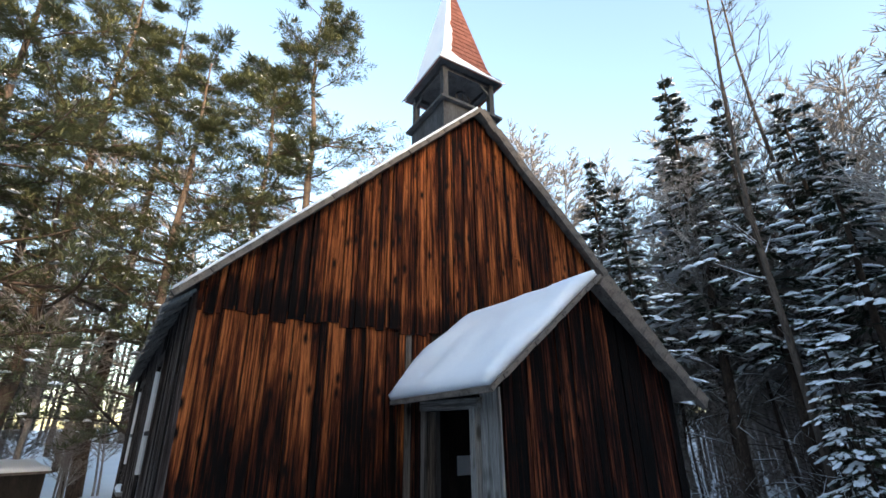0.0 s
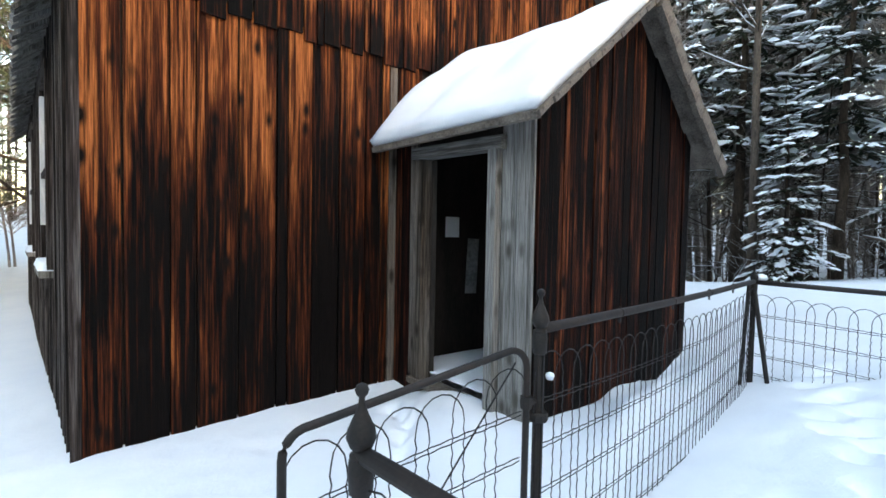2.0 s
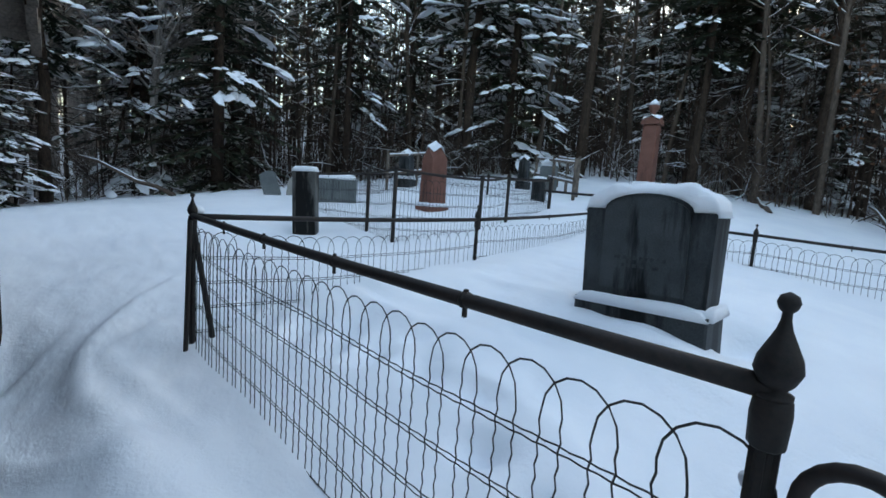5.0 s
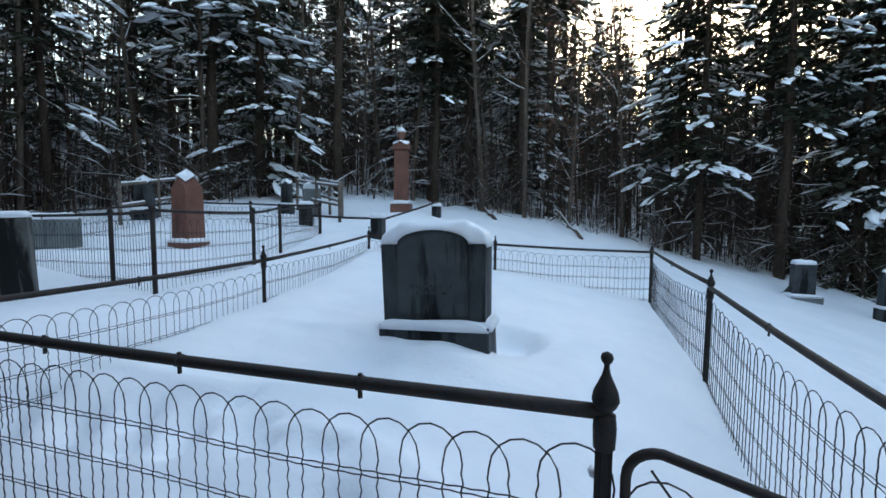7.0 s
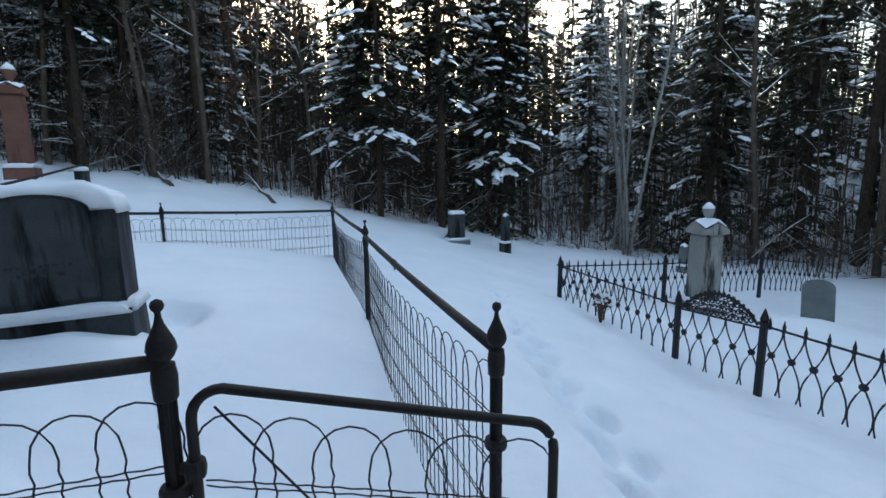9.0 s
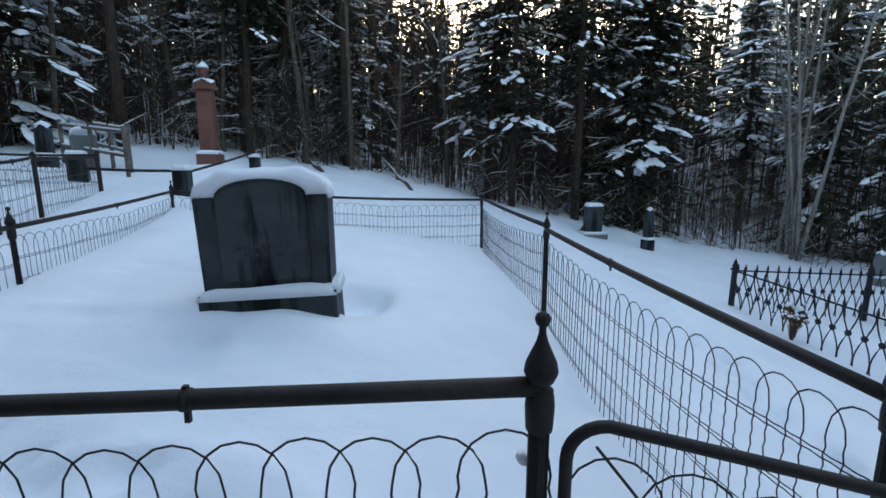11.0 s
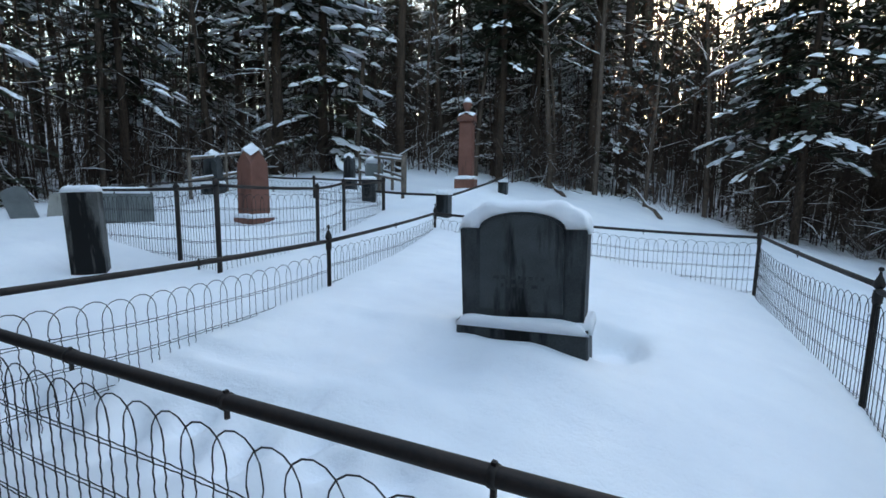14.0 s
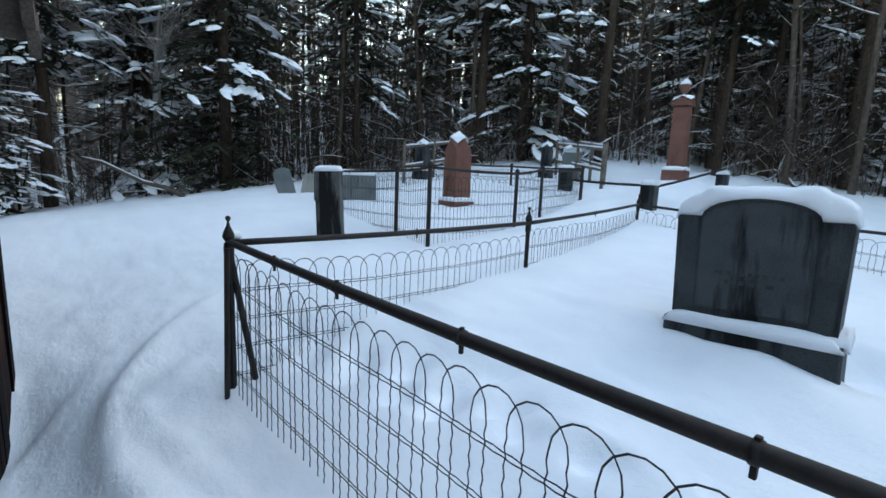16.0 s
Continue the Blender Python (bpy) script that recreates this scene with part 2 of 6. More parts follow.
# ---- building helpers ----
class Shape:
    """Gathers vertices and faces of one mesh."""
    def __init__(self):
        self.v, self.f = [], []

    def add(self, verts, faces, m=None):
        k = len(self.v)
        self.v += [tuple(m @ Vector(p)) if m else tuple(p) for p in verts]
        self.f += [tuple(k + i for i in f) for f in faces]
        return self

    def box(self, size, m, taper=1.0, bevel=0.0):
        x, y, z = (s / 2 for s in size)
        b = min(bevel, x * 0.9, y * 0.9)
        def ring(h, s):
            if b <= 0:
                return [(-x * s, -y * s, h), (x * s, -y * s, h), (x * s, y * s, h), (-x * s, y * s, h)]
            X, Y = x * s, y * s
            return [(-X + b, -Y, h), (X - b, -Y, h), (X, -Y + b, h), (X, Y - b, h), (X - b, Y, h), (-X + b, Y, h), (-X, Y - b, h), (-X, -Y + b, h)]
        lo, hi = ring(-z, 1.0), ring(z, taper)
        n = len(lo)
        faces = [tuple(range(n - 1, -1, -1)), tuple(range(n, 2 * n))] + [(i, (i + 1) % n, n + (i + 1) % n, n + i) for i in range(n)]
        return self.add(lo + hi, faces, m)

    def tube(self, path, radii, sides=6, caps=True):
        path = [Vector(p) for p in path]
        if not hasattr(radii, "__len__"):
            radii = [radii] * len(path)
        k = len(self.v)
        for i, p in enumerate(path):
            d = (path[min(i + 1, len(path) - 1)] - path[max(i - 1, 0)])
            d = d.normalized() if d.length > 1e-9 else Vector((0, 0, 1))
            a = d.cross(Vector((0, 0, 1)) if abs(d.z) < 0.9 else Vector((1, 0, 0))).normalized()
            b = d.cross(a)
            for j in range(sides):
                t = 2 * math.pi * j / sides
                self.v.append(tuple(p + (a * math.cos(t) + b * math.sin(t)) * radii[i]))
        for i in range(len(path) - 1):
            for j in range(sides):
                q = k + i * sides
                self.f.append((q + j, q + (j + 1) % sides, q + sides + (j + 1) % sides, q + sides + j))
        if caps:
            self.f.append(tuple(k + j for j in range(sides))[::-1])
            self.f.append(tuple(k + (len(path) - 1) * sides + j for j in range(sides)))
        return self

    def lathe(self, profile, sides, m, squash=1.0):
        k = len(self.v)
        for r, h in profile:
            for j in range(sides):
                t = 2 * math.pi * (j + 0.5) / sides
                self.v.append(tuple(m @ Vector((r * math.cos(t), r * squash * math.sin(t), h))))
        for i in range(len(profile) - 1):
            for j in range(sides):
                q = k + i * sides
                self.f.append((q + j, q + (j + 1) % sides, q + sides + (j + 1) % sides, q + sides + j))
        self.f.append(tuple(k + j for j in range(sides))[::-1])
        self.f.append(tuple(k + (len(profile) - 1) * sides + j for j in range(sides)))
        return self

    def extrude(self, outline, y0, y1, m=None):
        """An outline in x and z, thick from y0 to y1."""
        n = len(outline)
        return self.add([(x, y0, z) for x, z in outline] + [(x, y1, z) for x, z in outline],
                        [tuple(range(n)), tuple(range(2 * n - 1, n - 1, -1))] + [(i, n + i, n + (i + 1) % n, (i + 1) % n) for i in range(n)], m)

    def mesh(self, name, mat, smooth=False):
        me = bpy.data.meshes.new(name)
        me.from_pydata(self.v, [], self.f)
        me.materials.append(mat)
        if smooth:
            me.polygons.foreach_set("use_smooth", [True] * len(me.polygons))
        me.update()
        return me


def part(name, shape, mat, parent, label="", smooth=False, m=None):
    me = shape if isinstance(shape, bpy.types.Mesh) else shape.mesh(name, mat, smooth)
    ob = new(name, me)
    ob.parent = parent
    if m is not None:
        ob.matrix_basis = m
    return tagged(ob, label)


def thing(name, m, label, category, group="", kind=""):
    ob = new(name)
    ob.matrix_basis = m
    return tagged(ob, label, category, group, kind)


def single(name, shape, mat, label, category, group="", kind="", smooth=False, m=None):
    ob = new(name, shape.mesh(name, mat, smooth))
    if m is not None:
        ob.matrix_basis = m
    return tagged(ob, label, category, group, kind)


# ---- ground: one sheet of snow, sloping up to the wood ----
SLOPE = (-0.203, 2.719, -0.274, 0.171, -1.779, 0.337, -2.605, -1.243, -0.192, -0.232, 0.269, -0.44)


def lie(x, y):
    """The smooth lie of the land."""
    u, v = np.tanh(x / 16), np.tanh(y / 16)
    s = SLOPE
    z = s[0] + s[1] * u + s[2] * v + s[3] * u * u + s[4] * u * v + s[5] * v * v + s[6] * u ** 3 + s[7] * u * u * v + s[8] * u * v * v + s[9] * v ** 3
    z = z + s[10] * np.exp(-((x - 2.2) ** 2 / 5 + (y + 0.2) ** 2 / 6)) + s[11] * np.exp(-((x - 4.2) ** 2 / 7 + (y - 4.3) ** 2 / 3))
    return z


def bump_at(x, y, cx, cy, rx, ry, turn=0.0):
    c, s = math.cos(radians(turn)), math.sin(radians(turn))
    a, b = (x - cx) * c + (y - cy) * s, -(x - cx) * s + (y - cy) * c
    return math.exp(-(a / rx) ** 2 - (b / ry) ** 2)


TRACKS = random.Random(5)
STEPS = [(-0.22 - 0.05 * i + TRACKS.uniform(-0.1, 0.1), 1.9 - 0.36 * i + TRACKS.uniform(-0.08, 0.08)) for i in range(14)]
STEPS += [(-0.30 - 0.02 * i + (0.09 if i % 2 else -0.09) + TRACKS.uniform(-0.04, 0.04), 1.8 - 0.24 * i + TRACKS.uniform(-0.05, 0.05)) for i in range(13)]
STEPS += [(4.95 - 0.155 * i + TRACKS.uniform(-0.04, 0.04), 2.39 - 0.048 * i + (0.10 if i % 2 else -0.04) + TRACKS.uniform(-0.04, 0.04)) for i in range(11)]
STEPS += [(2.2 + 0.20 * (i % 12) + TRACKS.uniform(-0.1, 0.1), 2.1 - 0.12 * (i // 12) - 0.05 * (i % 12) + TRACKS.uniform(-0.12, 0.12)) for i in range(8)]
STEPS += [(2.18 + 0.05 * i + TRACKS.uniform(-0.10, 0.10), 4.10 + 0.075 * i + TRACKS.uniform(-0.06, 0.06)) for i in range(10)]


def ridge(x, y, cx, cy, r, a0, a1, h):
    """A wind-carved crest along an arc: a gentle back and a steep lip."""
    d = math.hypot(x - cx, y - cy) - r
    if not -0.8 < d < 0.25:
        return 0.0
    a = math.degrees(math.atan2(y - cy, x - cx)) % 360
    u = (a - a0) / (a1 - a0)
    if not 0 < u < 1:
        return 0.0
    return h * math.sin(math.pi * u) ** 0.6 * (math.exp(d / 0.25) if d < 0 else math.exp(-d / 0.038))


# local rises and hollows: x, y, height
HUMPS = ((3.0, 3.72, 0.08), (-2.41, -0.86, -0.08), (-1.9, -9.45, -0.19), (-3.2, -8.9, -0.12), (8.2, -1.65, -0.11), (6.78, -6.2, 0.16), (7.8, -10.0, -0.12), (0.7, 2.75, 0.08), (-2.6, 0.05, -0.09), (5.69, -3.3, 0.13), (8.8, -5.5, -0.11), (8.8, -4.6, 0.09), (5.97, -6.4, 0.1), (-5.5, -1.8, 0.25), (7.27, 1.05, -0.14))


def gz(x, y):
    z = float(lie(x, y))
    near = max(0.0, 1 - (abs(x - 2) / 12) ** 2 - (abs(y) / 12) ** 2)
    z += 0.10 * (noise.noise((x * 0.30, y * 0.30, 1.7))) * (1 - 0.6 * near)
    z += 0.035 * noise.noise((x * 0.9, y * 0.7, 4.1)) + 0.014 * noise.noise((x * 2.6, y * 2.0, 9.0)) + 0.012 * noise.noise((x * 4.2, y * 6.8, 3.0)) + 0.004 * noise.noise((x * 9.0, y * 13.0, 5.0))
    z -= 0.05 * bump_at(x, y, -0.36, 0.5, 0.16, 1.3)
    z -= 0.17 * min(1.0, 3.4 * bump_at(x, y, 2.44, 0.06, 0.13, 0.20)) + 0.10 * bump_at(x, y, 3.30, 0.92, 0.34, 0.28) - 0.075 * bump_at(x, y, 2.50, 0.80, 0.25, 0.20) - 0.05 * bump_at(x, y, 2.82, 0.70, 0.20, 0.14, 9)
    for cx, cy, h in HUMPS:
        z += h * bump_at(x, y, cx, cy, 1.0, 0.9)
    r, a = math.hypot(x - 2.5, y + 0.8), math.degrees(math.atan2(y + 0.8, x - 2.5))
    h = min(1.0, max(0.0, (r - 20) / 45))
    z += h * h * (3 - 2 * h) * 7.0 * (0.5 if 60 < a < 165 else 1.0)
    z += 0.04 * bump_at(x, y, 3.9, 1.7, 0.9, 0.12, 20) + 0.10 * bump_at(x, y, 3.5, 3.2, 0.9, 0.16, 12) + 0.03 * bump_at(x, y, 4.0, 3.05, 0.7, 0.06, 14)
    if -1 < x < 8 and -1 < y < 5:
        z += ridge(x, y, 4.45, 1.75, 1.62, 30, 116, 0.095) + ridge(x, y, 4.50, 2.72, 0.50, 10, 150, 0.03) + ridge(x, y, 4.45, 2.65, 1.12, 40, 170, 0.07) + ridge(x, y, 2.75, 2.75, 1.02, 200, 320, 0.06)
        z += ridge(x, y, 4.6, 0.3, 1.25, 60, 130, 0.04) + ridge(x, y, 3.6, 1.2, 0.7, 180, 300, 0.03)
        z -= 0.12 * bump_at(x, y, 5.0, 3.70, 0.7, 0.20, 4)
        z += 0.12 * bump_at(x, y, 2.6, 4.4, 0.5, 0.6) + 0.10 * bump_at(x, y, 2.97, 4.54, 0.28, 0.42)
        z += 0.030 * bump_at(x, y, 4.05, 0.64, 0.40, 0.06, 4) + 0.035 * bump_at(x, y, 4.25, 1.72, 0.5, 0.07, 4) + 0.02 * bump_at(x, y, 3.2, 1.35, 0.5, 0.06, -14)
    for sx, sy in STEPS:
        if abs(x - sx) < 0.3 and abs(y - sy) < 0.3:
            z -= (0.13 if sx < 0.5 else 0.065) * min(1.0, 1.5 * bump_at(x, y, sx, sy, 0.055, 0.095, 15 + sx * 40)) - 0.02 * bump_at(x, y, sx + 0.10, sy + 0.03, 0.05, 0.08)
    return z


def spread(lo, hi, step, far):
    a = list(np.arange(lo, hi + step / 2, step))
    d, g = step, 1.13
    while a[-1] < far:
        d *= g
        a.append(a[-1] + d)
    d = step
    while a[0] > -far:
        d *= g
        a.insert(0, a[0] - d)
    return a


def build_ground():
    xs, ys = spread(-4.0, 6.6, 0.045, 900), spread(-3.5, 6.0, 0.045, 900)
    s = Shape()
    s.v = [(x, y, gz(x, y)) for y in ys for x in xs]
    w = len(xs)
    s.f = [(j * w + i, j * w + i + 1, (j + 1) * w + i + 1, (j + 1) * w + i) for j in range(len(ys) - 1) for i in range(w - 1)]
    single("ground", s, SNOW, "smooth wind-blown snow with faint footprints", "snow ground", kind="structure", smooth=True)


build_ground()

# ---- the chapel: board walls, a snowy roof, a porch and a belfry ----
CH = pose(0.50, 5.46, 0)      # front left corner; x along the front, y into the building
W, L = 7.27, 9.0                          # front and length
PEAK, EAVE, SLOPE_M = 3.635, 3.25, 0.966    # ridge place, wall top at the corner, roof slope
PX0, PX1, PY, PPK = 2.52, 5.19, -1.715, 3.86
rng = random.Random(11)


def gable(x):
    """The height of the front wall under the roof."""
    return EAVE + SLOPE_M * (PEAK - abs(x - PEAK)) - 0.02


def pgable(x):
    return 2.085 + 0.80 * ((x - 2.23) if x < PPK else (5.47 - x))


def board(parent, x0, x1, lo, top0, top1, mat, thick=0.025, out=0.0, axis="x", at=0.0, label=""):
    """One upright board between two heights, its top cut on the slant. axis: the wall runs along x or y; out: how far it stands proud."""
    s, w = Shape(), x1 - x0
    j = 0.012
    pts = [(0, 0), (w, rng.uniform(-j, j)), (w, top1 - lo), (w * 0.5, (top0 + top1) / 2 - lo), (0, top0 - lo)]
    s.extrude(pts, -thick, 0)
    base = Vector((x0, at - out, lo)) if axis == "x" else Vector((at - out, x1, lo))
    m = Matrix.Translation(base) @ pose(0, 0, 0, rng.uniform(-0.2, 0.2), 0, 0 if axis == "x" else -90)
    return part("board", s, mat, parent, label, m=m)


def build_chapel():
    body = thing("chapel", CH, "old wooden chapel of dark red-brown stained boards with snowy roof", "chapel")
    # carcass behind the boards, with the wall's thickness
    s = Shape().extrude([(0.04, -1.2), (W - 0.04, -1.2), (W - 0.04, EAVE - 0.05), (PEAK, EAVE + SLOPE_M * PEAK - 0.12), (0.04, EAVE - 0.05)], 0.02, 0.16)
    fr = part("front_wall", s, DARK_WOOD, body, "stained upright boards in two lifts")
    s = Shape().box((0.14, L - 0.2, EAVE + 1.1), pose(0.10, L / 2, (EAVE - 1.2) / 2))
    sd_ = part("side_wall", s, DARK_WOOD, body, "narrow dark upright boards")
    lean = Matrix.Identity(4)
    lean[0][1] = -0.042
    sd_.matrix_parent_inverse = lean
    part("far_side_wall", Shape().box((0.14, L - 0.2, EAVE + 1.1), pose(W - 0.10, L / 2, (EAVE - 1.2) / 2)), BOARD_DARK, body)
    s = Shape().extrude([(0.04, -1.2), (W - 0.04, -1.2), (W - 0.04, EAVE - 0.05), (PEAK, EAVE + SLOPE_M * PEAK - 0.12), (0.04, EAVE - 0.05)], L - 0.16, L - 0.02)
    part("rear_wall", s, BOARD_DARK, body)
    # front boards: a lower lift to 2.98 m and an upper lift that laps over it
    x = 0.0
    while x < W - 0.01:
        w = min(rng.choice((0.09, 0.17, 0.22, 0.25, 0.28, 0.30)), W - x)
        if W - x - w < 0.08:
            w = W - x
        lo = -0.9
        g = rng.uniform(0.005, 0.012)
        top = min(3.03, gable(x + 0.01), gable(x + w - 0.01))
        if not (PX0 + 0.2 < x and x + w < PX1 - 0.2):
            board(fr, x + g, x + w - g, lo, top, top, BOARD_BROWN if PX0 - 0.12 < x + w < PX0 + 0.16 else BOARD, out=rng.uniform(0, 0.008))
        x += w
    x = 0.0
    while x < W - 0.01:
        w = min(rng.choice((0.06, 0.12, 0.16, 0.19, 0.22)), W - x)
        if W - x - w < 0.08:
            w = W - x
        g = rng.uniform(0.004, 0.010)
        lo = 2.95 + rng.uniform(-0.045, 0.035)
        if gable(x) - lo > 0.1 and gable(x + w) - lo > 0.1:
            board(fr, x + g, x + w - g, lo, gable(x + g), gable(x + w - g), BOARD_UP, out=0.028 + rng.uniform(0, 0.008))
        x += w
    # left side boards, with corner board
    y = 0.0
    while y < L - 0.01:
        w = min(rng.uniform(0.13, 0.21), L - y)
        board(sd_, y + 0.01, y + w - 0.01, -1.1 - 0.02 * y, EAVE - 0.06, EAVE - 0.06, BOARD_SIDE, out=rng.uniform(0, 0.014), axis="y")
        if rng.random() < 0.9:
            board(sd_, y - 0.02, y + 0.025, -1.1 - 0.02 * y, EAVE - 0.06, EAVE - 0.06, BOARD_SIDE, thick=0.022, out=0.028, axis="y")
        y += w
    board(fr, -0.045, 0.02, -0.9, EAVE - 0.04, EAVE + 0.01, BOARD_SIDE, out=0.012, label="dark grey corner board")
    # side windows
    for y in (1.9, 5.4):
        win = part("side_window", Shape().box((0.03, 0.80, 1.70), pose(-0.045, y, 1.80)), GLASS, body, "tall window reflecting the pale sky")
        win.matrix_parent_inverse = lean
        part("window_frame", Shape().box((0.06, 0.09, 1.80), pose(-0.055, y - 0.44, 1.80)).box((0.06, 0.09, 1.80), pose(-0.055, y + 0.44, 1.80)).box((0.065, 0.98, 0.10), pose(-0.055, y, 2.70)).box((0.065, 0.80, 0.05), pose(-0.055, y, 1.80)), BOARD_SIDE, win)
        # added strip: the pane's bright sky reflection as plain white colour
        part("window_casing", Shape().box((0.03, 0.11, 1.25), pose(-0.075, y + 0.36, 1.95)), SKY_GLINT, win, "white strip in place of the sky's reflection in the pane")
        part("window_sill", Shape().box((0.14, 1.05, 0.06), pose(-0.07, y, 0.90)), BOARD_GREY, win)
        part("sill_snow", Shape().box((0.13, 1.0, 0.07), pose(-0.08, y, 0.965), 0.7, 0.03), SNOW, win, "snow lying on the sill")
    build_roof(body)
    build_porch(body)
    build_belfry(body)
    return body


def slab(p0, p1, y0, y1, lift, thick):
    """A slanting roof slab between two points of the cross-section (x, z), raised by lift square to the slope."""
    (x0, z0), (x1, z1) = p0, p1
    d = Vector((x1 - x0, z1 - z0)).normalized()
    nx, nz = -d.y, d.x
    if nz < 0:
        nx, nz = -nx, -nz
    o = [(x0 + nx * lift, z0 + nz * lift), (x1 + nx * lift, z1 + nz * lift), (x1 + nx * (lift + thick), z1 + nz * (lift + thick)), (x0 + nx * (lift + thick), z0 + nz * (lift + thick))]
    return Shape().extrude(o, y0, y1)


def snow_sheet(p0, p1, y0, y1, thick, nu=14, nv=24, seed=0.0, swell=0.0):
    """Snow on a slope: thick in the middle, rounded at its edges."""
    (x0, z0), (x1, z1) = p0, p1
    d = Vector((x1 - x0, z1 - z0)).normalized()
    nx, nz = -d.y, d.x
    if nz < 0:
        nx, nz = -nx, -nz
    s, k = Shape(), nu + 1
    for layer in (0, 1):
        for j in range(nv + 1):
            for i in range(nu + 1):
                u, v = i / nu, j / nv
                e = min(1.0, (min(u * 9 + 0.25, (1 - u) * 9 + 0.35, v * 14 + 0.3, (1 - v) * 14 + 0.3)))
                h = thick * math.sqrt(max(0.0, 1 - (1 - e) ** 2)) * (0.85 + 0.5 * noise.noise((u * 3 + seed, v * 4, seed))) if layer else 0.0
                h *= 1 + swell * v ** 1.5 * math.sin(math.pi * min(1.0, u * 1.05)) ** 1.3
                y = y0 + (y1 - y0) * v + 0.015 * noise.noise((u * 9, v * 2, seed + 4)) * (1 if j in (0, nv) else 0)
                x, z = x0 + (x1 - x0) * u, z0 + (z1 - z0) * u
                s.v.append((x + nx * h, y, z + nz * h))
    n = k * (nv + 1)
    for j in range(nv):
        for i in range(nu):
            a = j * k + i
            s.f += [(a, a + k, a + k + 1, a + 1), (n + a, n + a + 1, n + a + k + 1, n + a + k)]
    ring = [i for i in range(k)] + [j * k + nu for j in range(1, nv + 1)] + [nv * k + i for i in range(nu - 1, -1, -1)] + [j * k for j in range(nv - 1, 0, -1)]
    s.f += [(ring[i], ring[(i + 1) % len(ring)], n + ring[(i + 1) % len(ring)], n + ring[i]) for i in range(len(ring))]
    return s


def shingle_edge(parent, p0, p1, y, width, thick, count, mat):
    """The sawn ends of the roof shingles down a gable edge, each a stepped piece."""
    (x0, z0), (x1, z1) = p0, p1
    ang = math.degrees(math.atan2(z1 - z0, x1 - x0))
    ln = math.hypot(x1 - x0, z1 - z0) / count
    me = Shape().box((ln * 1.06, width, thick), Matrix(), 0.98).mesh("shingle", mat)
    for i in range(count):
        t = (i + 0.5) / count
        part("shingle", me, mat, parent, m=pose(x0 + (x1 - x0) * t, y + rng.uniform(-0.012, 0.012), z0 + (z1 - z0) * t, 0, -ang + rng.uniform(-2.5, 2.5), rng.uniform(-1.2, 1.2)))


def build_roof(body):
    e = 0.235
    z_e = EAVE - SLOPE_M * e
    top = EAVE + SLOPE_M * PEAK
    lean = Matrix.Identity(4)            # side wall and eaves run a little out of square
    lean[0][1] = -0.042
    roof = part("roof", slab((-e, z_e), (PEAK, top), -0.20, L + 0.2, 0.0, 0.045), ROOF_WOOD, body, "old wooden shingle roof under thin snow")
    roof.matrix_parent_inverse = lean
    part("roof_slope", slab((W + e, z_e), (PEAK, top), -0.20, L + 0.2, 0.0, 0.045), ROOF_WOOD, roof)
    part("roof_snow", snow_sheet((-e + 0.02, z_e + 0.07), (PEAK - 0.02, top + 0.05), -0.18, L + 0.2, 0.07, seed=1.0), SNOW, roof, "thin snow on the roof", smooth=True)
    part("roof_snow", snow_sheet((W + e - 0.02, z_e + 0.07), (PEAK + 0.02, top + 0.05), -0.10, L + 0.2, 0.06, seed=2.0), SNOW, roof, smooth=True)
    shingle_edge(roof, (-e, z_e + 0.01), (PEAK, top + 0.02), -0.21, 0.06, 0.065, 26, ROOF_WOOD)
    shingle_edge(roof, (W + e, z_e - 0.04), (PEAK, top - 0.03), -0.225, 0.05, 0.15, 26, ROOF_WOOD)
    # ends of the roof boards under the left eave
    y = 0.0
    while y < L:
        part("eave_board", Shape().box((0.34, 0.15, 0.03), pose(-0.16, y, z_e + 0.025 + rng.uniform(-0.012, 0.012), 0, -41 + rng.uniform(-5, 5), rng.uniform(-3, 3))), BOARD_GREY, roof)
        y += 0.24
    part("eave_fascia", Shape().box((0.03, L + 0.4, 0.07), pose(-e - 0.01, L / 2, z_e + 0.01)), ROOF_WOOD, roof)


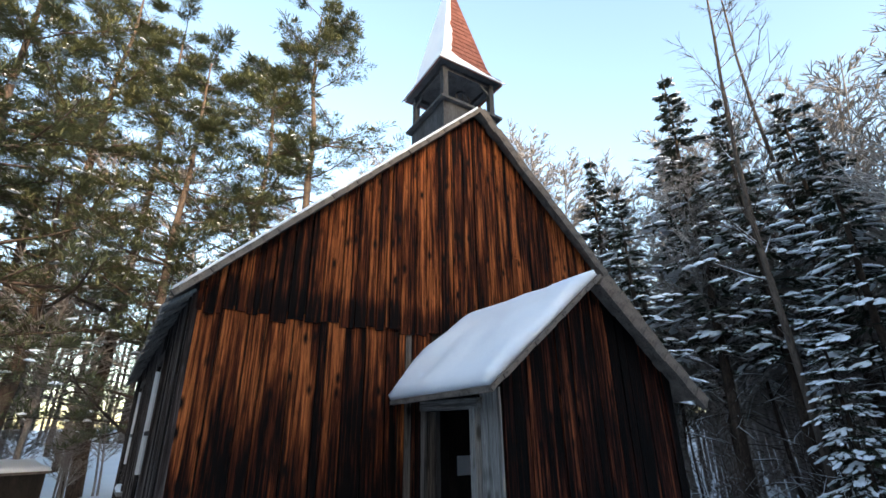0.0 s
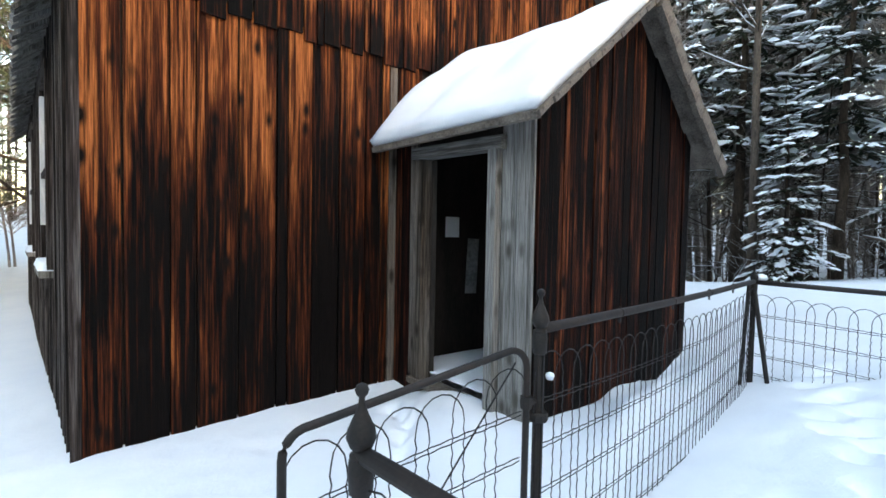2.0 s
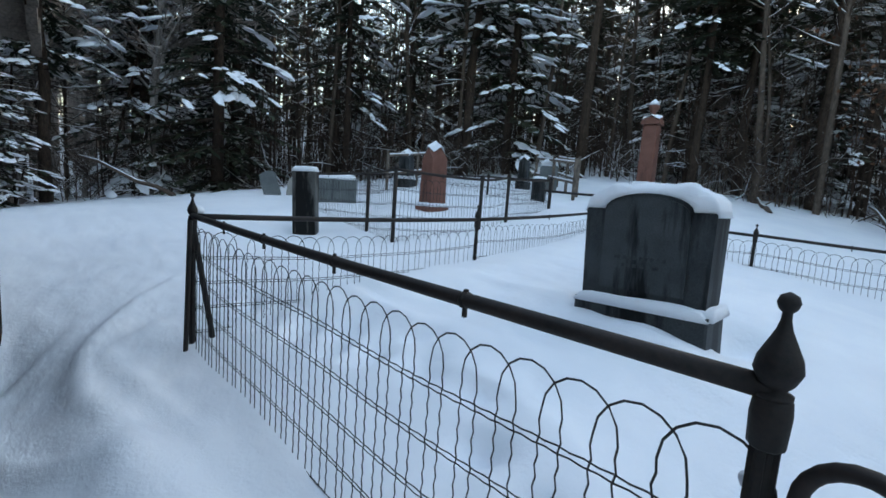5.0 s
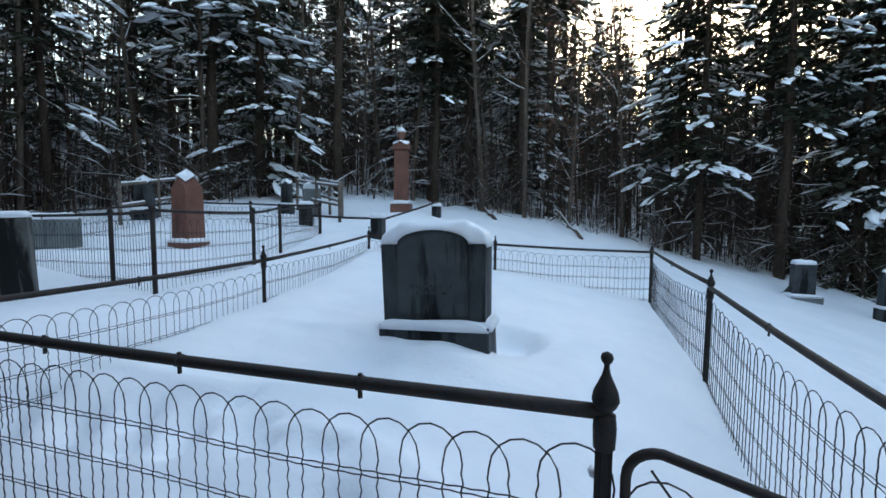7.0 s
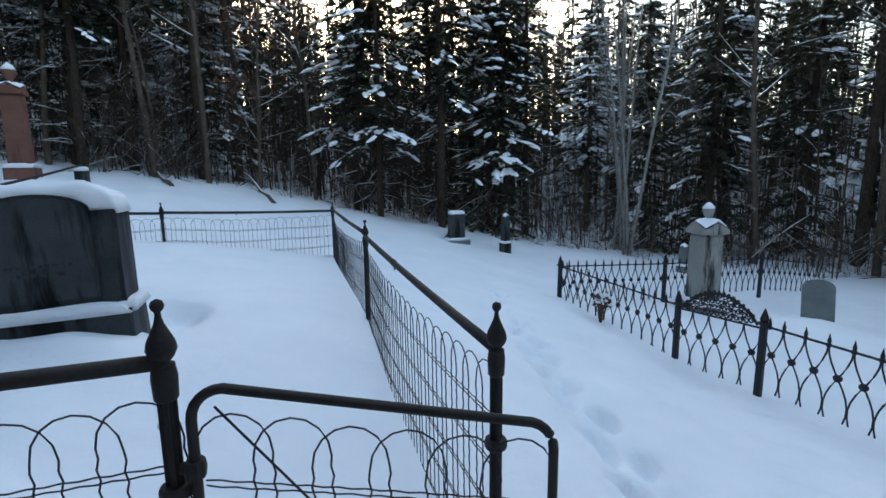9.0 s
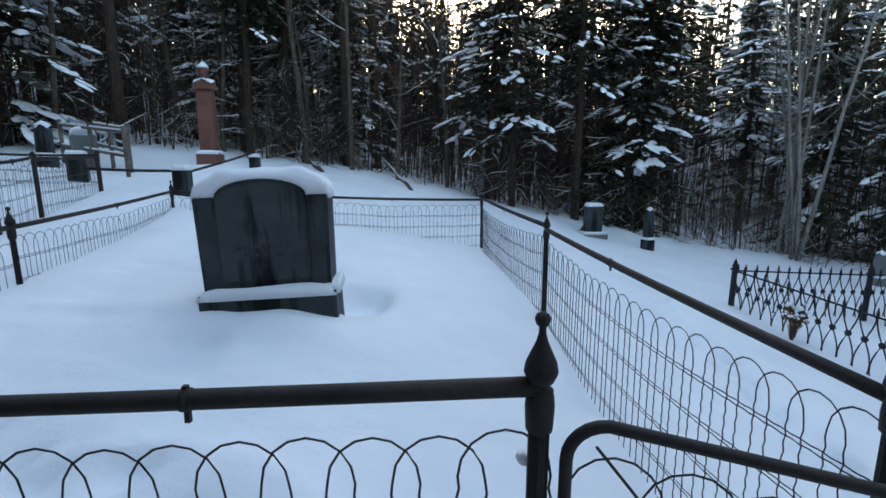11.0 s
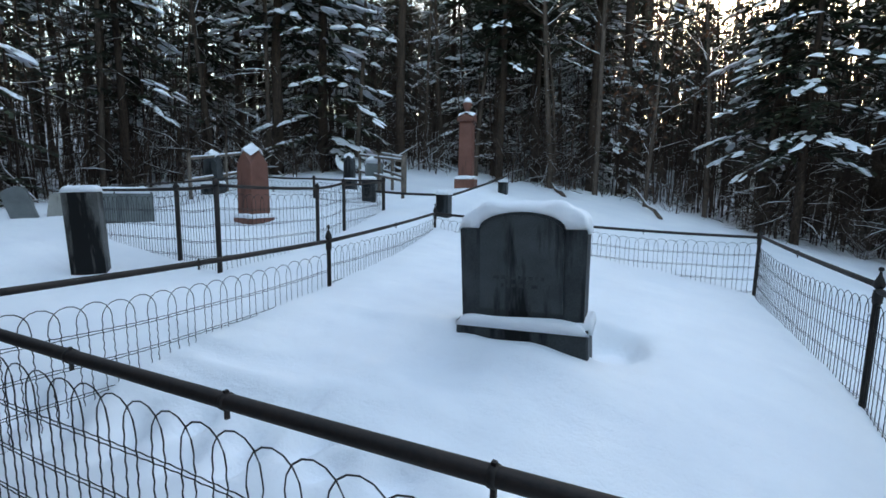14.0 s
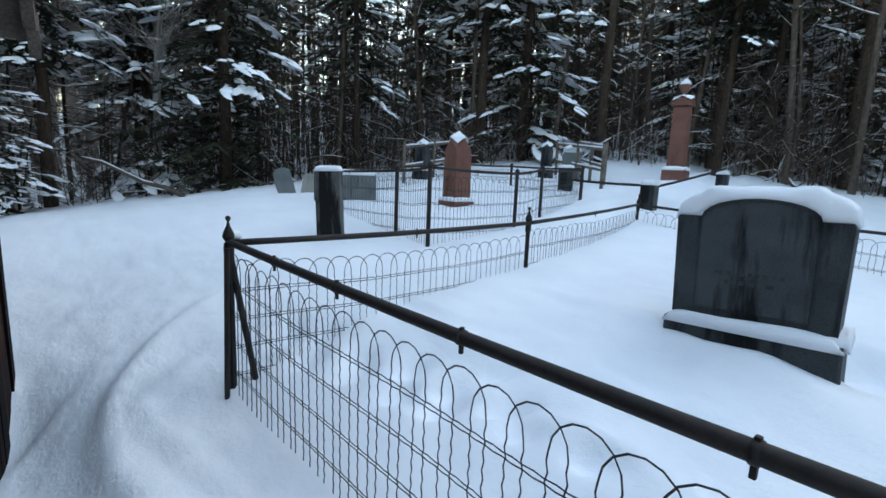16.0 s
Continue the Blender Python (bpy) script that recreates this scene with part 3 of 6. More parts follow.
def build_porch(body):
    porch = part("porch", Shape().box((0.06, 0.06, 2.9), pose(PX1 - 0.06, PY + 0.06, 0.72)).box((0.06, 0.06, 2.9), pose(PX0 + 0.06, PY + 0.06, 0.72)), DARK_WOOD, body, "gabled entrance porch of dark boards")
    lean = Matrix.Identity(4)            # the porch has shifted out of square
    lean[1][0], lean[1][3] = 0.022, -0.022 * PX0
    porch.matrix_parent_inverse = lean
    x = PX0
    while x < PX1 - 0.01:
        w = min(rng.choice((0.06, 0.13, 0.17, 0.20, 0.23)), PX1 - x)
        if PX1 - x - w < 0.07:
            w = PX1 - x
        a, b = x + 0.004, x + w - 0.004
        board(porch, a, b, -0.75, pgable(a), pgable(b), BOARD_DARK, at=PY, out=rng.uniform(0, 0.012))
        x += w
    s = Shape().extrude([(PX0 + 0.02, -0.8), (PX1 - 0.02, -0.8), (PX1 - 0.02, pgable(PX1)), (PPK, pgable(PPK) - 0.03), (PX0 + 0.02, pgable(PX0))], PY + 0.005, PY + 0.05)
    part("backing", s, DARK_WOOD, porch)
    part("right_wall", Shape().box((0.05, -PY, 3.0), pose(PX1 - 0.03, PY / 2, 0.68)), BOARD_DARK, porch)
    # door side: grey boards and frame, an open doorway
    y0, y1 = -1.33, -0.52           # opening, from the outer to the inner jamb
    def side_board(a, b, lo, hi, mat):
        board(porch, a, b, lo, hi, hi, mat, axis="y", at=PX0, out=rng.uniform(0, 0.010))
    for a, b in ((PY - 0.02, PY + 0.128), (PY + 0.140, y0 - 0.100)):
        side_board(a, b, -0.75, 2.14, BOARD_GREY)
    for a, b in ((y1 + 0.11, y1 + 0.25), (y1 + 0.26, y1 + 0.39), (y1 + 0.40, 0.0)):
        side_board(a, b, -0.75, 2.14, BOARD_BROWN if b < y1 + 0.3 else BOARD_DARK)
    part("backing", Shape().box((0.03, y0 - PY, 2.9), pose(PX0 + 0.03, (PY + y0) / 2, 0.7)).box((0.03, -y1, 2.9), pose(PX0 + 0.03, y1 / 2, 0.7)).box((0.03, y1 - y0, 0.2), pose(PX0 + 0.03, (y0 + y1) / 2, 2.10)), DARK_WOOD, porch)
    door = part("doorway", Shape().box((0.12, 0.085, 2.75), pose(PX0 - 0.035, y0 - 0.045, 0.60)), BOARD_GREY, porch, "open doorway in a grey weathered frame")
    part("jamb", Shape().box((0.12, 0.10, 2.75), pose(PX0 - 0.035, y1 + 0.05, 0.60)), BOARD_BROWN, door, "brown weathered jamb")
    part("lintel", Shape().box((0.125, 0.10, y1 - y0 + 0.30), Matrix()), BOARD_GREY, door, m=pose(PX0 - 0.038, (y0 + y1) / 2 + 0.01, 2.025, 91.2))
    part("threshold", Shape().box((0.16, y1 - y0 + 0.3, 0.05), pose(PX0 - 0.05, (y0 + y1) / 2, -0.055, 2)), BOARD_BROWN, door)
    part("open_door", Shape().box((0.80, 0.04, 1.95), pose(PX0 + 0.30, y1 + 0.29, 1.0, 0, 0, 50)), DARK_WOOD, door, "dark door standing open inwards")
    part("porch_floor_snow", snow_sheet((PX0 + 0.03, 0.02), (PX0 + 1.3, -0.02), y0 - 0.3, y1 + 0.4, 0.03, seed=8.0), SNOW, porch, "snow blown in over the floor", smooth=True)
    part("notice", Shape().box((0.20, 0.004, 0.22), pose(PX0 + 0.71, -0.05, 1.385)), PAPER, porch, "sheet of white paper on the inner wall")
    part("hanging_sheet", Shape().box((0.17, 0.012, 0.62), pose(PX0 + 1.02, -0.055, 0.95, 0, 3)), TIN, porch, "dim pale strip on the inner wall")
    # roof of the porch
    zl, zr, zp = 2.085, 2.085, pgable(PPK)
    roof = part("porch_roof", slab((2.23, zl), (PPK, zp), PY - 0.24, 0.0, 0.0, 0.035), ROOF_WOOD, porch, "shingled porch roof under thick snow")
    part("porch_roof_slope", slab((5.47, zr), (PPK, zp), PY - 0.24, 0.0, 0.0, 0.035), ROOF_WOOD, roof)
    part("porch_snow", snow_sheet((2.225, zl + 0.04), (PPK - 0.01, zp + 0.03), PY - 0.23, 0.01, 0.12, 18, 18, 3.0, 1.5), SNOW, roof, "thick smooth snow", smooth=True)
    part("porch_snow", snow_sheet((5.46, zr + 0.04), (PPK + 0.01, zp + 0.03), PY - 0.20, 0.01, 0.05, 18, 18, 5.0), SNOW, roof, smooth=True)
    shingle_edge(roof, (2.22, zl + 0.01), (PPK, zp + 0.01), PY - 0.25, 0.05, 0.04, 12, ROOF_WOOD)
    shingle_edge(roof, (5.48, zr - 0.04), (PPK, zp - 0.05), PY - 0.255, 0.06, 0.15, 10, ROOF_WOOD)
    part("eave_edge", Shape().box((0.05, -PY + 0.24, 0.05), pose(2.235, PY / 2 - 0.12, zl + 0.01)), ROOF_WOOD, roof)


def build_belfry(body):
    cx, cy, h = PEAK, 0.62, 0.555
    bel = part("belfry", Shape().box((2 * h, 2 * h, 1.1), pose(cx, cy, 6.42)), BELFRY, body, "open grey belfry with a pointed spire")
    part("base_cap", Shape().box((2 * h + 0.16, 2 * h + 0.16, 0.05), pose(cx, cy, 6.97)), BELFRY, bel)
    part("cap_snow", Shape().box((2 * h + 0.14, 2 * h + 0.14, 0.03), pose(cx, cy, 7.008), 0.96), SNOW, bel)
    for sx in (-1, 1):
        for sy in (-1, 1):
            part("post", Shape().box((0.10, 0.10, 0.78), pose(cx + sx * (h - 0.06), cy + sy * (h - 0.06), 7.40)), BELFRY, bel)
    for a, dx, dy in ((0, 0, -1), (0, 0, 1), (90, -1, 0), (90, 1, 0)):
        part("head_beam", Shape().box((2 * h, 0.07, 0.16), pose(cx + dx * (h - 0.06), cy + dy * (h - 0.06), 7.72, 0, 0, a)), BELFRY, bel)
        part("brace", Shape().box((0.30, 0.05, 0.05), pose(cx + dx * (h - 0.06) + (0.38 if dy else 0), cy + dy * (h - 0.06) + (0.38 if dx else 0), 7.56, 0, 40, a)), BELFRY, bel)
    part("ceiling_board", Shape().box((2 * h + 0.2, 2 * h + 0.2, 0.03), pose(cx, cy, 7.80)), TIN, bel, "pale sheet under the spire")
    # the bell wheel
    ring = [(cx + 0.10 + 0.15 * math.cos(t * math.pi / 10), cy - 0.2, 7.48 + 0.15 * math.sin(t * math.pi / 10)) for t in range(21)]
    wheel = part("bell_wheel", Shape().tube(ring, 0.014, 6, False), CAST, bel, "black iron bell wheel")
    part("spokes", Shape().tube([(cx - 0.05, cy - 0.2, 7.48), (cx + 0.25, cy - 0.2, 7.48)], 0.009).tube([(cx + 0.1, cy - 0.2, 7.33), (cx + 0.1, cy - 0.2, 7.63)], 0.009), CAST, wheel)
    part("bell", Shape().lathe([(0.05, 0.26), (0.11, 0.24), (0.13, 0.1), (0.17, 0.0), (0.16, 0.0)], 14, pose(cx, cy, 7.20)), CAST, bel, "dark cast bell", smooth=True)
    # spire: flared foot, red shingles in courses, snow on two faces
    e, z0, za = 0.68, 7.72, 10.55
    def wide(z):
        t = (z - z0) / (za - z0)
        return max(0.015, 0.55 * (1 - t) + 0.11 * max(0.0, 1 - t * 6) ** 2)
    sp = part("spire", Shape().lathe([(wide(z0 + k * (za - z0) / 16) * 1.4142 * 0.97, z0 + k * (za - z0) / 16) for k in range(17)], 4, pose(cx, cy, 0)), BELFRY, bel, "pointed spire with red shingles and snow")
    for face, (ux, uy) in enumerate(((0, -1), (1, 0), (0, 1), (-1, 0))):
        z = z0
        while z < za - 0.1:
            hgt = 0.13
            w0, w1 = wide(z), wide(z + hgt)
            n = max(1, int(w0 / 0.09))
            for k in range(n):
                a0, a1 = -w0 + 2 * w0 * k / n, -w0 + 2 * w0 * (k + 1) / n - 0.006
                b0, b1 = -w1 + 2 * w1 * k / n, -w1 + 2 * w1 * (k + 1) / n - 0.006
                o = 0.012
                P = lambda a, d, zz: (cx + ux * d - uy * a, cy + uy * d + ux * a, zz)
                q = [P(a0, w0 + o + 0.012, z - 0.01), P(a1, w0 + o + 0.012, z - 0.01), P(b1, w1 + o, z + hgt), P(b0, w1 + o, z + hgt),
                     P(a0, w0 + o - 0.01, z - 0.01), P(a1, w0 + o - 0.01, z - 0.01)]
                part("shingle", Shape().add(q, [(0, 1, 2, 3), (4, 5, 1, 0), (4, 0, 3), (5, 2, 1)]), RED_SHINGLE, sp)
            z += hgt
    # snow on the left face whole, on the front face along its left edge and foot
    s, n = Shape(), 26
    for side in (0, 1):
        for k in range(n + 1):
            z = z0 - 0.01 + (za - z0) * k / n
            w = wide(z) + 0.045
            edge = -w + 2 * w * (0.18 + 0.10 * noise.noise((k * 0.45, 3.0, 0)) + 1.2 * max(0.0, 0.14 - k / n) * 5)
            edge = min(edge, w)
            if side == 0:
                s.v += [(cx - w, cy + w, z), (cx - w, cy - w, z)]
            else:
                s.v += [(cx - w, cy - w, z), (cx + edge, cy - w, z)]
    for side in (0, 1):
        for k in range(n):
            a = side * 2 * (n + 1) + 2 * k
            s.f.append((a, a + 1, a + 3, a + 2))
    ob = part("spire_snow", s, SNOW, sp, "snow frozen to the spire")
    md = ob.modifiers.new("thick", "SOLIDIFY")
    md.thickness, md.offset = 0.02, -1


build_chapel()

# ---- the fenced plot: iron posts with spade finials, pipe rails and looped wire ----
FR, FP, FL = (0.809, 2.379, 1.044), (1.602, 2.570, 1.154), (4.53, 2.79, 1.131)
LM, BL, RP, BR, RM = (4.74, 0.323, 1.129), (5.46, -2.64, 1.21), (3.55, -3.10, 1.10), (1.40, -3.66, 1.03), (1.06, -0.30, 1.047)
FINIAL = [(0.016, 0.0), (0.023, 0.004), (0.023, 0.010), (0.013, 0.015), (0.023, 0.026), (0.030, 0.042), (0.027, 0.060), (0.018, 0.080), (0.010, 0.098), (0.0065, 0.112), (0.006, 0.122), (0.011, 0.127), (0.014, 0.136), (0.011, 0.145), (0.002, 0.150)]
ARCH, HALF = 0.118, 0.084


def iron_post(x, y, tip, group="posts of the fenced plot", finial=True, turn=7, lean=0, band=False):
    g = gz(x, y) - 0.25
    h = tip - 0.15 - g
    p = thing("fence_post", pose(x, y, g, 0, lean, turn), "dark rusted iron fence post with a spade finial, standing in snow", "fence post", group)
    part("shaft", Shape().box((0.037, 0.009, h), pose(0, 0, h / 2)).box((0.009, 0.037, h), pose(0, 0, h / 2)).box((0.025, 0.025, h * 0.98), pose(0, 0, h / 2), 0.9, 0.006), IRON, p)
    part("cap", Shape().lathe([(0.018, -0.05), (0.024, -0.045), (0.026, 0.0), (0.024, 0.02), (0.016, 0.03)], 12, pose(0, 0, h - 0.02)), IRON, p, smooth=True)
    if finial:
        part("finial", Shape().lathe(FINIAL, 14, pose(0, 0, h)), IRON, p, "spade-shaped finial with a ball tip", smooth=True)
    if band:
        part("band", Shape().lathe([(0.030, -0.015), (0.034, -0.01), (0.034, 0.01), (0.030, 0.015)], 10, pose(0, 0, h - 0.28)), IRON, p)
    return p


def crimped(p0, p1, step, amp, side):
    """A wire between two points with the small waves of a woven fence."""
    p0, p1 = Vector(p0), Vector(p1)
    n = max(1, int((p1 - p0).length / step))
    return [p0.lerp(p1, i / n) + side * (amp if i % 2 else -amp) * (0 if i in (0, n) else 1) for i in range(n + 1)]


def wire_panel(a, b, ztop_a, ztop_b, sag, parent, bulge=0.0, fine=True, depth=0.0, r=0.0024, rows=5):
    """Looped wire from a to b (x, y): overlapping arches on upright wires, and paired wires along."""
    rw = random.Random(int((a[0] * 31 + b[1] * 17) * 100))
    ax, ay, bx, by = a[0], a[1], b[0], b[1]
    ln = math.hypot(bx - ax, by - ay)
    d = Vector(((bx - ax) / ln, (by - ay) / ln, 0))
    nrm = Vector((-d.y, d.x, 0))
    def at(s, z):
        u = s / ln
        return Vector((ax, ay, 0)) + d * s + nrm * (bulge * math.sin(math.pi * u) + 0.012 * noise.noise((s * 1.3, z * 1.5, ax))) + Vector((0, 0, z))
    def top(s):
        u = min(1, max(0, s / ln))
        return ztop_a + (ztop_b - ztop_a) * u - sag * 4 * u * (1 - u) + 0.012 * noise.noise((s * 1.7, 2.0, ay))
    sh = Shape()
    n = max(1, round(ln / ARCH))
    st = 0.024 if fine else 0.06
    for i in range(n):
        c = (i + 0.5) * ln / n
        z = top(c) + rw.uniform(-0.006, 0.006)
        lean = rw.uniform(-0.006, 0.006)
        pts = []
        for sgn in (-1, 1):
            s = c + sgn * HALF
            p = at(s, z - HALF)
            g = gz(p.x, p.y) - 0.06 - depth
            leg = crimped(at(s + lean, g), p, st, 0.0028, d)
            pts.append(leg)
        arc = [at(c - HALF * math.cos(t * math.pi / 8), z - HALF + HALF * 1.1 * math.sin(t * math.pi / 8)) for t in range(1, 8)]
        sh.tube(pts[0] + arc + pts[1][::-1], r, 4, False)
    tagged(part("looped_wire", sh, WIRE, parent, "rusty crimped wire in overlapping arches"), kind="stuff")
    for k in range(rows):
        drop = 0.15 + 0.155 * k
        pair = Shape()
        for off in (-0.006, 0.006):
            m = max(2, int(ln / (0.03 if fine else 0.12)))
            pair.tube([at(s, top(s) - drop + (off if (i % 2) else -off) * 0.25 + off * 1.2) for i, s in ((i, ln * i / m) for i in range(m + 1))], r * 0.95, 4, False)
        part("line_wire", pair, WIRE, parent)


def pipe_rail(a, b, drop, parent, clips, r=0.0178, mat=None):
    p, q = Vector((a[0], a[1], a[2] - drop)), Vector((b[0], b[1], b[2] - drop))
    mat = mat or IRON_BROWN
    mid = [p.lerp(q, i / 8) + Vector((0, 0, -0.012 * math.sin(math.pi * i / 8))) for i in range(9)]
    part("rail", Shape().tube(mid, r, 12), mat, parent, "long iron pipe rail", smooth=True)
    for t in clips:
        c = p.lerp(q, t) + Vector((0, 0, -0.012 * math.sin(math.pi * t)))
        d = (q - p).normalized()
        cl = part("rail_clip", Shape().tube([c - d * 0.007, c + d * 0.007], r + 0.0025, 12), IRON, parent, smooth=True)
        part("lug", Shape().box((0.009, 0.009, 0.024), pose(c.x, c.y, c.z - r - 0.011)), IRON, cl)
        part("bolt_head", Shape().box((0.009, 0.009, 0.007), pose(c.x, c.y, c.z + r + 0.004)), IRON, cl)


def build_plot():
    for p in (FR, FP, FL, LM, BL, RP, BR, RM):
        iron_post(*p, band=p in (FR, FP))
    fence = thing("wire_fence", Matrix(), "low looped-wire graveyard fence with rusty pipe rails, half buried in snow", "fence")
    pipe_rail(FP, FL, 0.135, fence, (0.205, 0.414, 0.62, 0.80))
    pipe_rail(FL, LM, 0.14, fence, (0.5,))
    pipe_rail(LM, BL, 0.14, fence, (0.5,))
    pipe_rail(BL, RP, 0.14, fence, (0.5,))
    pipe_rail(RP, BR, 0.13, fence, (0.4,))
    pipe_rail(FR, RM, 0.14, fence, (0.55,))
    pipe_rail(RM, BR, 0.11, fence, (0.5,))
    wire_panel(FP, FL, FP[2] - 0.225, FL[2] - 0.195, 0.045, fence, -0.03)
    wire_panel(FL, LM, FL[2] - 0.24, LM[2] - 0.24, 0.05, fence, 0.02)
    wire_panel(LM, BL, LM[2] - 0.20, BL[2] - 0.22, 0.04, fence)
    wire_panel(BL, RP, BL[2] - 0.22, RP[2] - 0.20, 0.05, fence, 0, False)
    wire_panel(RP, BR, RP[2] - 0.20, BR[2] - 0.20, 0.04, fence, 0, False)
    wire_panel(FR, RM, FR[2] - 0.20, RM[2] - 0.22, 0.06, fence, 0.03)
    wire_panel(RM, BR, RM[2] - 0.20, BR[2] - 0.24, 0.06, fence, 0.02)
    # braces at the far front corner, leaning against the post
    for dx, dy in ((0.0, -0.13),):
        x, y = FL[0] + dx, FL[1] + dy
        g = gz(x, y)
        part("brace", Shape().tube([(x, y, g - 0.1), (FL[0], FL[1], FL[2] - 0.17)], 0.017, 8), IRON, fence)
    part("brace", Shape().tube([(FL[0] - 0.07, FL[1] + 0.05, gz(FL[0], FL[1]) - 0.1), (FL[0] - 0.045, FL[1] + 0.02, FL[2] - 0.16)], 0.014, 8), IRON, fence)
    for p, s in ((FL, 0.05), (RM, 0.012), (FP, 0.016)):
        single("snow_clump", Shape().lathe([(s * 0.7, -0.012), (s, 0.0), (s * 0.8, s * 0.5), (s * 0.3, s * 0.75)], 9, pose(p[0] + (0.05 if p is FL else 0.02), p[1] - 0.03, p[2] - (0.115 if p is FL else 0.29), 0, 0, 20)), SNOW, "small lump of snow on the iron fence", "snow", smooth=True)
    # the gate: a bent pipe frame with rounded shoulders, sagging and a little open
    a, b = Vector((1.555, 2.583, 0.958)), Vector((0.775, 2.69, 0.85))
    gate = thing("wire_gate", Matrix(), "small sagging iron pipe gate with looped wire, a little open", "gate")
    d = (b - a)
    flat = Vector((d.x, d.y, 0)).normalized()
    r = 0.07
    left = [a + Vector((0, 0, -1.0))] + [a + flat * (r - r * math.cos(t * math.pi / 12)) + Vector((0, 0, -r + r * math.sin(t * math.pi / 12))) for t in range(7)]
    right = [b - flat * (r - r * math.cos(t * math.pi / 12)) + Vector((0, 0, -r + r * math.sin(t * math.pi / 12))) for t in range(6, -1, -1)] + [b + Vector((0, 0, -0.95))]
    part("gate_frame", Shape().tube(left + right, 0.0115, 10), IRON_BROWN, gate, smooth=True)
    wire_panel((a.x - 0.02, a.y), (b.x + 0.02, b.y), a.z - 0.06, b.z - 0.06, 0.0, gate)
    part("brace_wire", Shape().tube([a + flat * 0.05 + Vector((0, 0, -0.04)), a.lerp(b, 0.9) + Vector((0, 0, -0.75))], 0.003, 5), WIRE, gate)
    for k in (0.18, 0.62):
        part("hinge", Shape().tube([a + Vector((0.03, -0.006, -k)), a + Vector((-0.015, 0, -k))], 0.014, 8).lathe([(0.02, -0.02), (0.023, 0), (0.02, 0.02)], 8, pose(a.x, a.y, a.z - k)), IRON, gate)


build_plot()


# ---- the second plot: taller pipe fence on the rise behind ----
def pipe_post(x, y, tip, r=0.024):
    g = gz(x, y) - 0.2
    h = tip - g
    p = thing("pipe_post", pose(x, y, g), "brown iron pipe post of the rear plot", "fence post", "posts of the rear plot")
    part("shaft", Shape().lathe([(r, 0), (r, h - 0.05)], 10, Matrix()), IRON_BROWN, p, smooth=True)
    part("cap", Shape().lathe([(r * 1.25, h - 0.05), (r * 1.35, h - 0.02), (r * 0.8, h), (r * 0.2, h + 0.015)], 10, Matrix()), IRON_BROWN, p, smooth=True)


C2, D2, G2, H2, E2, F2, K2 = (6.01, 0.476, 1.493), (6.20, -1.02, 1.466), (6.42, -1.75, 1.54), (6.82, -3.2, 1.594), (9.5, 0.30, 1.40), (10.4, -3.5, 1.66), (6.80, 0.39, 1.445)
M2 = (8.6, -3.35, 1.62)
def build_rear_plot():
    for p in (C2, D2, G2, H2, E2, F2, K2, M2):
        pipe_post(*p)
    f = thing("rear_wire_fence", Matrix(), "brown pipe-and-wire fence round a rear grave plot", "fence")
    for a, b in ((C2, D2), (D2, G2), (C2, K2), (K2, E2), (E2, F2), (H2, M2), (M2, F2)):
        pipe_rail(a, b, 0.05, f, (0.5,), 0.017)
        wire_panel(a, b, a[2] - 0.12, b[2] - 0.12, 0.02, f, 0, False, r=0.0026, rows=4)
    gate = thing("rear_gate", Matrix(), "closed pipe-and-wire gate of the rear plot", "gate")
    a, b = Vector(G2), Vector(H2)
    part("gate_frame", Shape().tube([a + Vector((0.03, -0.05, -0.7)), a + Vector((0.03, -0.05, -0.08)), b + Vector((-0.02, 0.06, -0.08)), b + Vector((-0.02, 0.06, -0.7))], 0.015, 8), IRON_BROWN, gate)
    wire_panel(G2, H2, G2[2] - 0.14, H2[2] - 0.14, 0, gate, 0, False, r=0.0026, rows=4)
    # low rails with stone corner posts, in front of the tall red monument
    low = thing("low_pipe_rail", Matrix(), "low pipe rail between stone corner posts in snow", "rail")
    for a, b in (((7.1, -3.3), (5.69, -3.3)), ((5.69, -3.3), (5.97, -6.4))):
        pipe_rail((*a, gz(*a) + 0.30), (*b, gz(*b) + 0.34), 0, low, (), 0.02)
    # rustic pole rails at the wood's edge
    for x, y, l, t in ((9.6, -5.9, 2.5, 150), (9.3, -6.4, 2.2, 140), (11.2, -4.1, 2.2, 110)):
        rl = thing("pole_rail", Matrix(), "thin weathered pole rail with snow on top at the wood's edge", "rail", "pole rails")
        d = Vector((math.cos(radians(t)), math.sin(radians(t)), 0)) * l
        for h in (0.35, 0.75):
            part("pole", Shape().tube([(x, y, gz(x, y) + h), (x + d.x, y + d.y, gz(x + d.x, y + d.y) + h)], 0.028, 8), ROOF_WOOD, rl)
            part("pole_snow", Shape().tube([(x, y, gz(x, y) + h + 0.035), (x + d.x, y + d.y, gz(x + d.x, y + d.y) + h + 0.035)], 0.018, 6), SNOW, rl)
        for k in (0, 0.5, 1):
            px, py = x + d.x * k, y + d.y * k
            part("stake", Shape().tube([(px, py, gz(px, py) - 0.2), (px, py, gz(px, py) + 0.85)], 0.035, 8), ROOF_WOOD, rl)


build_rear_plot()


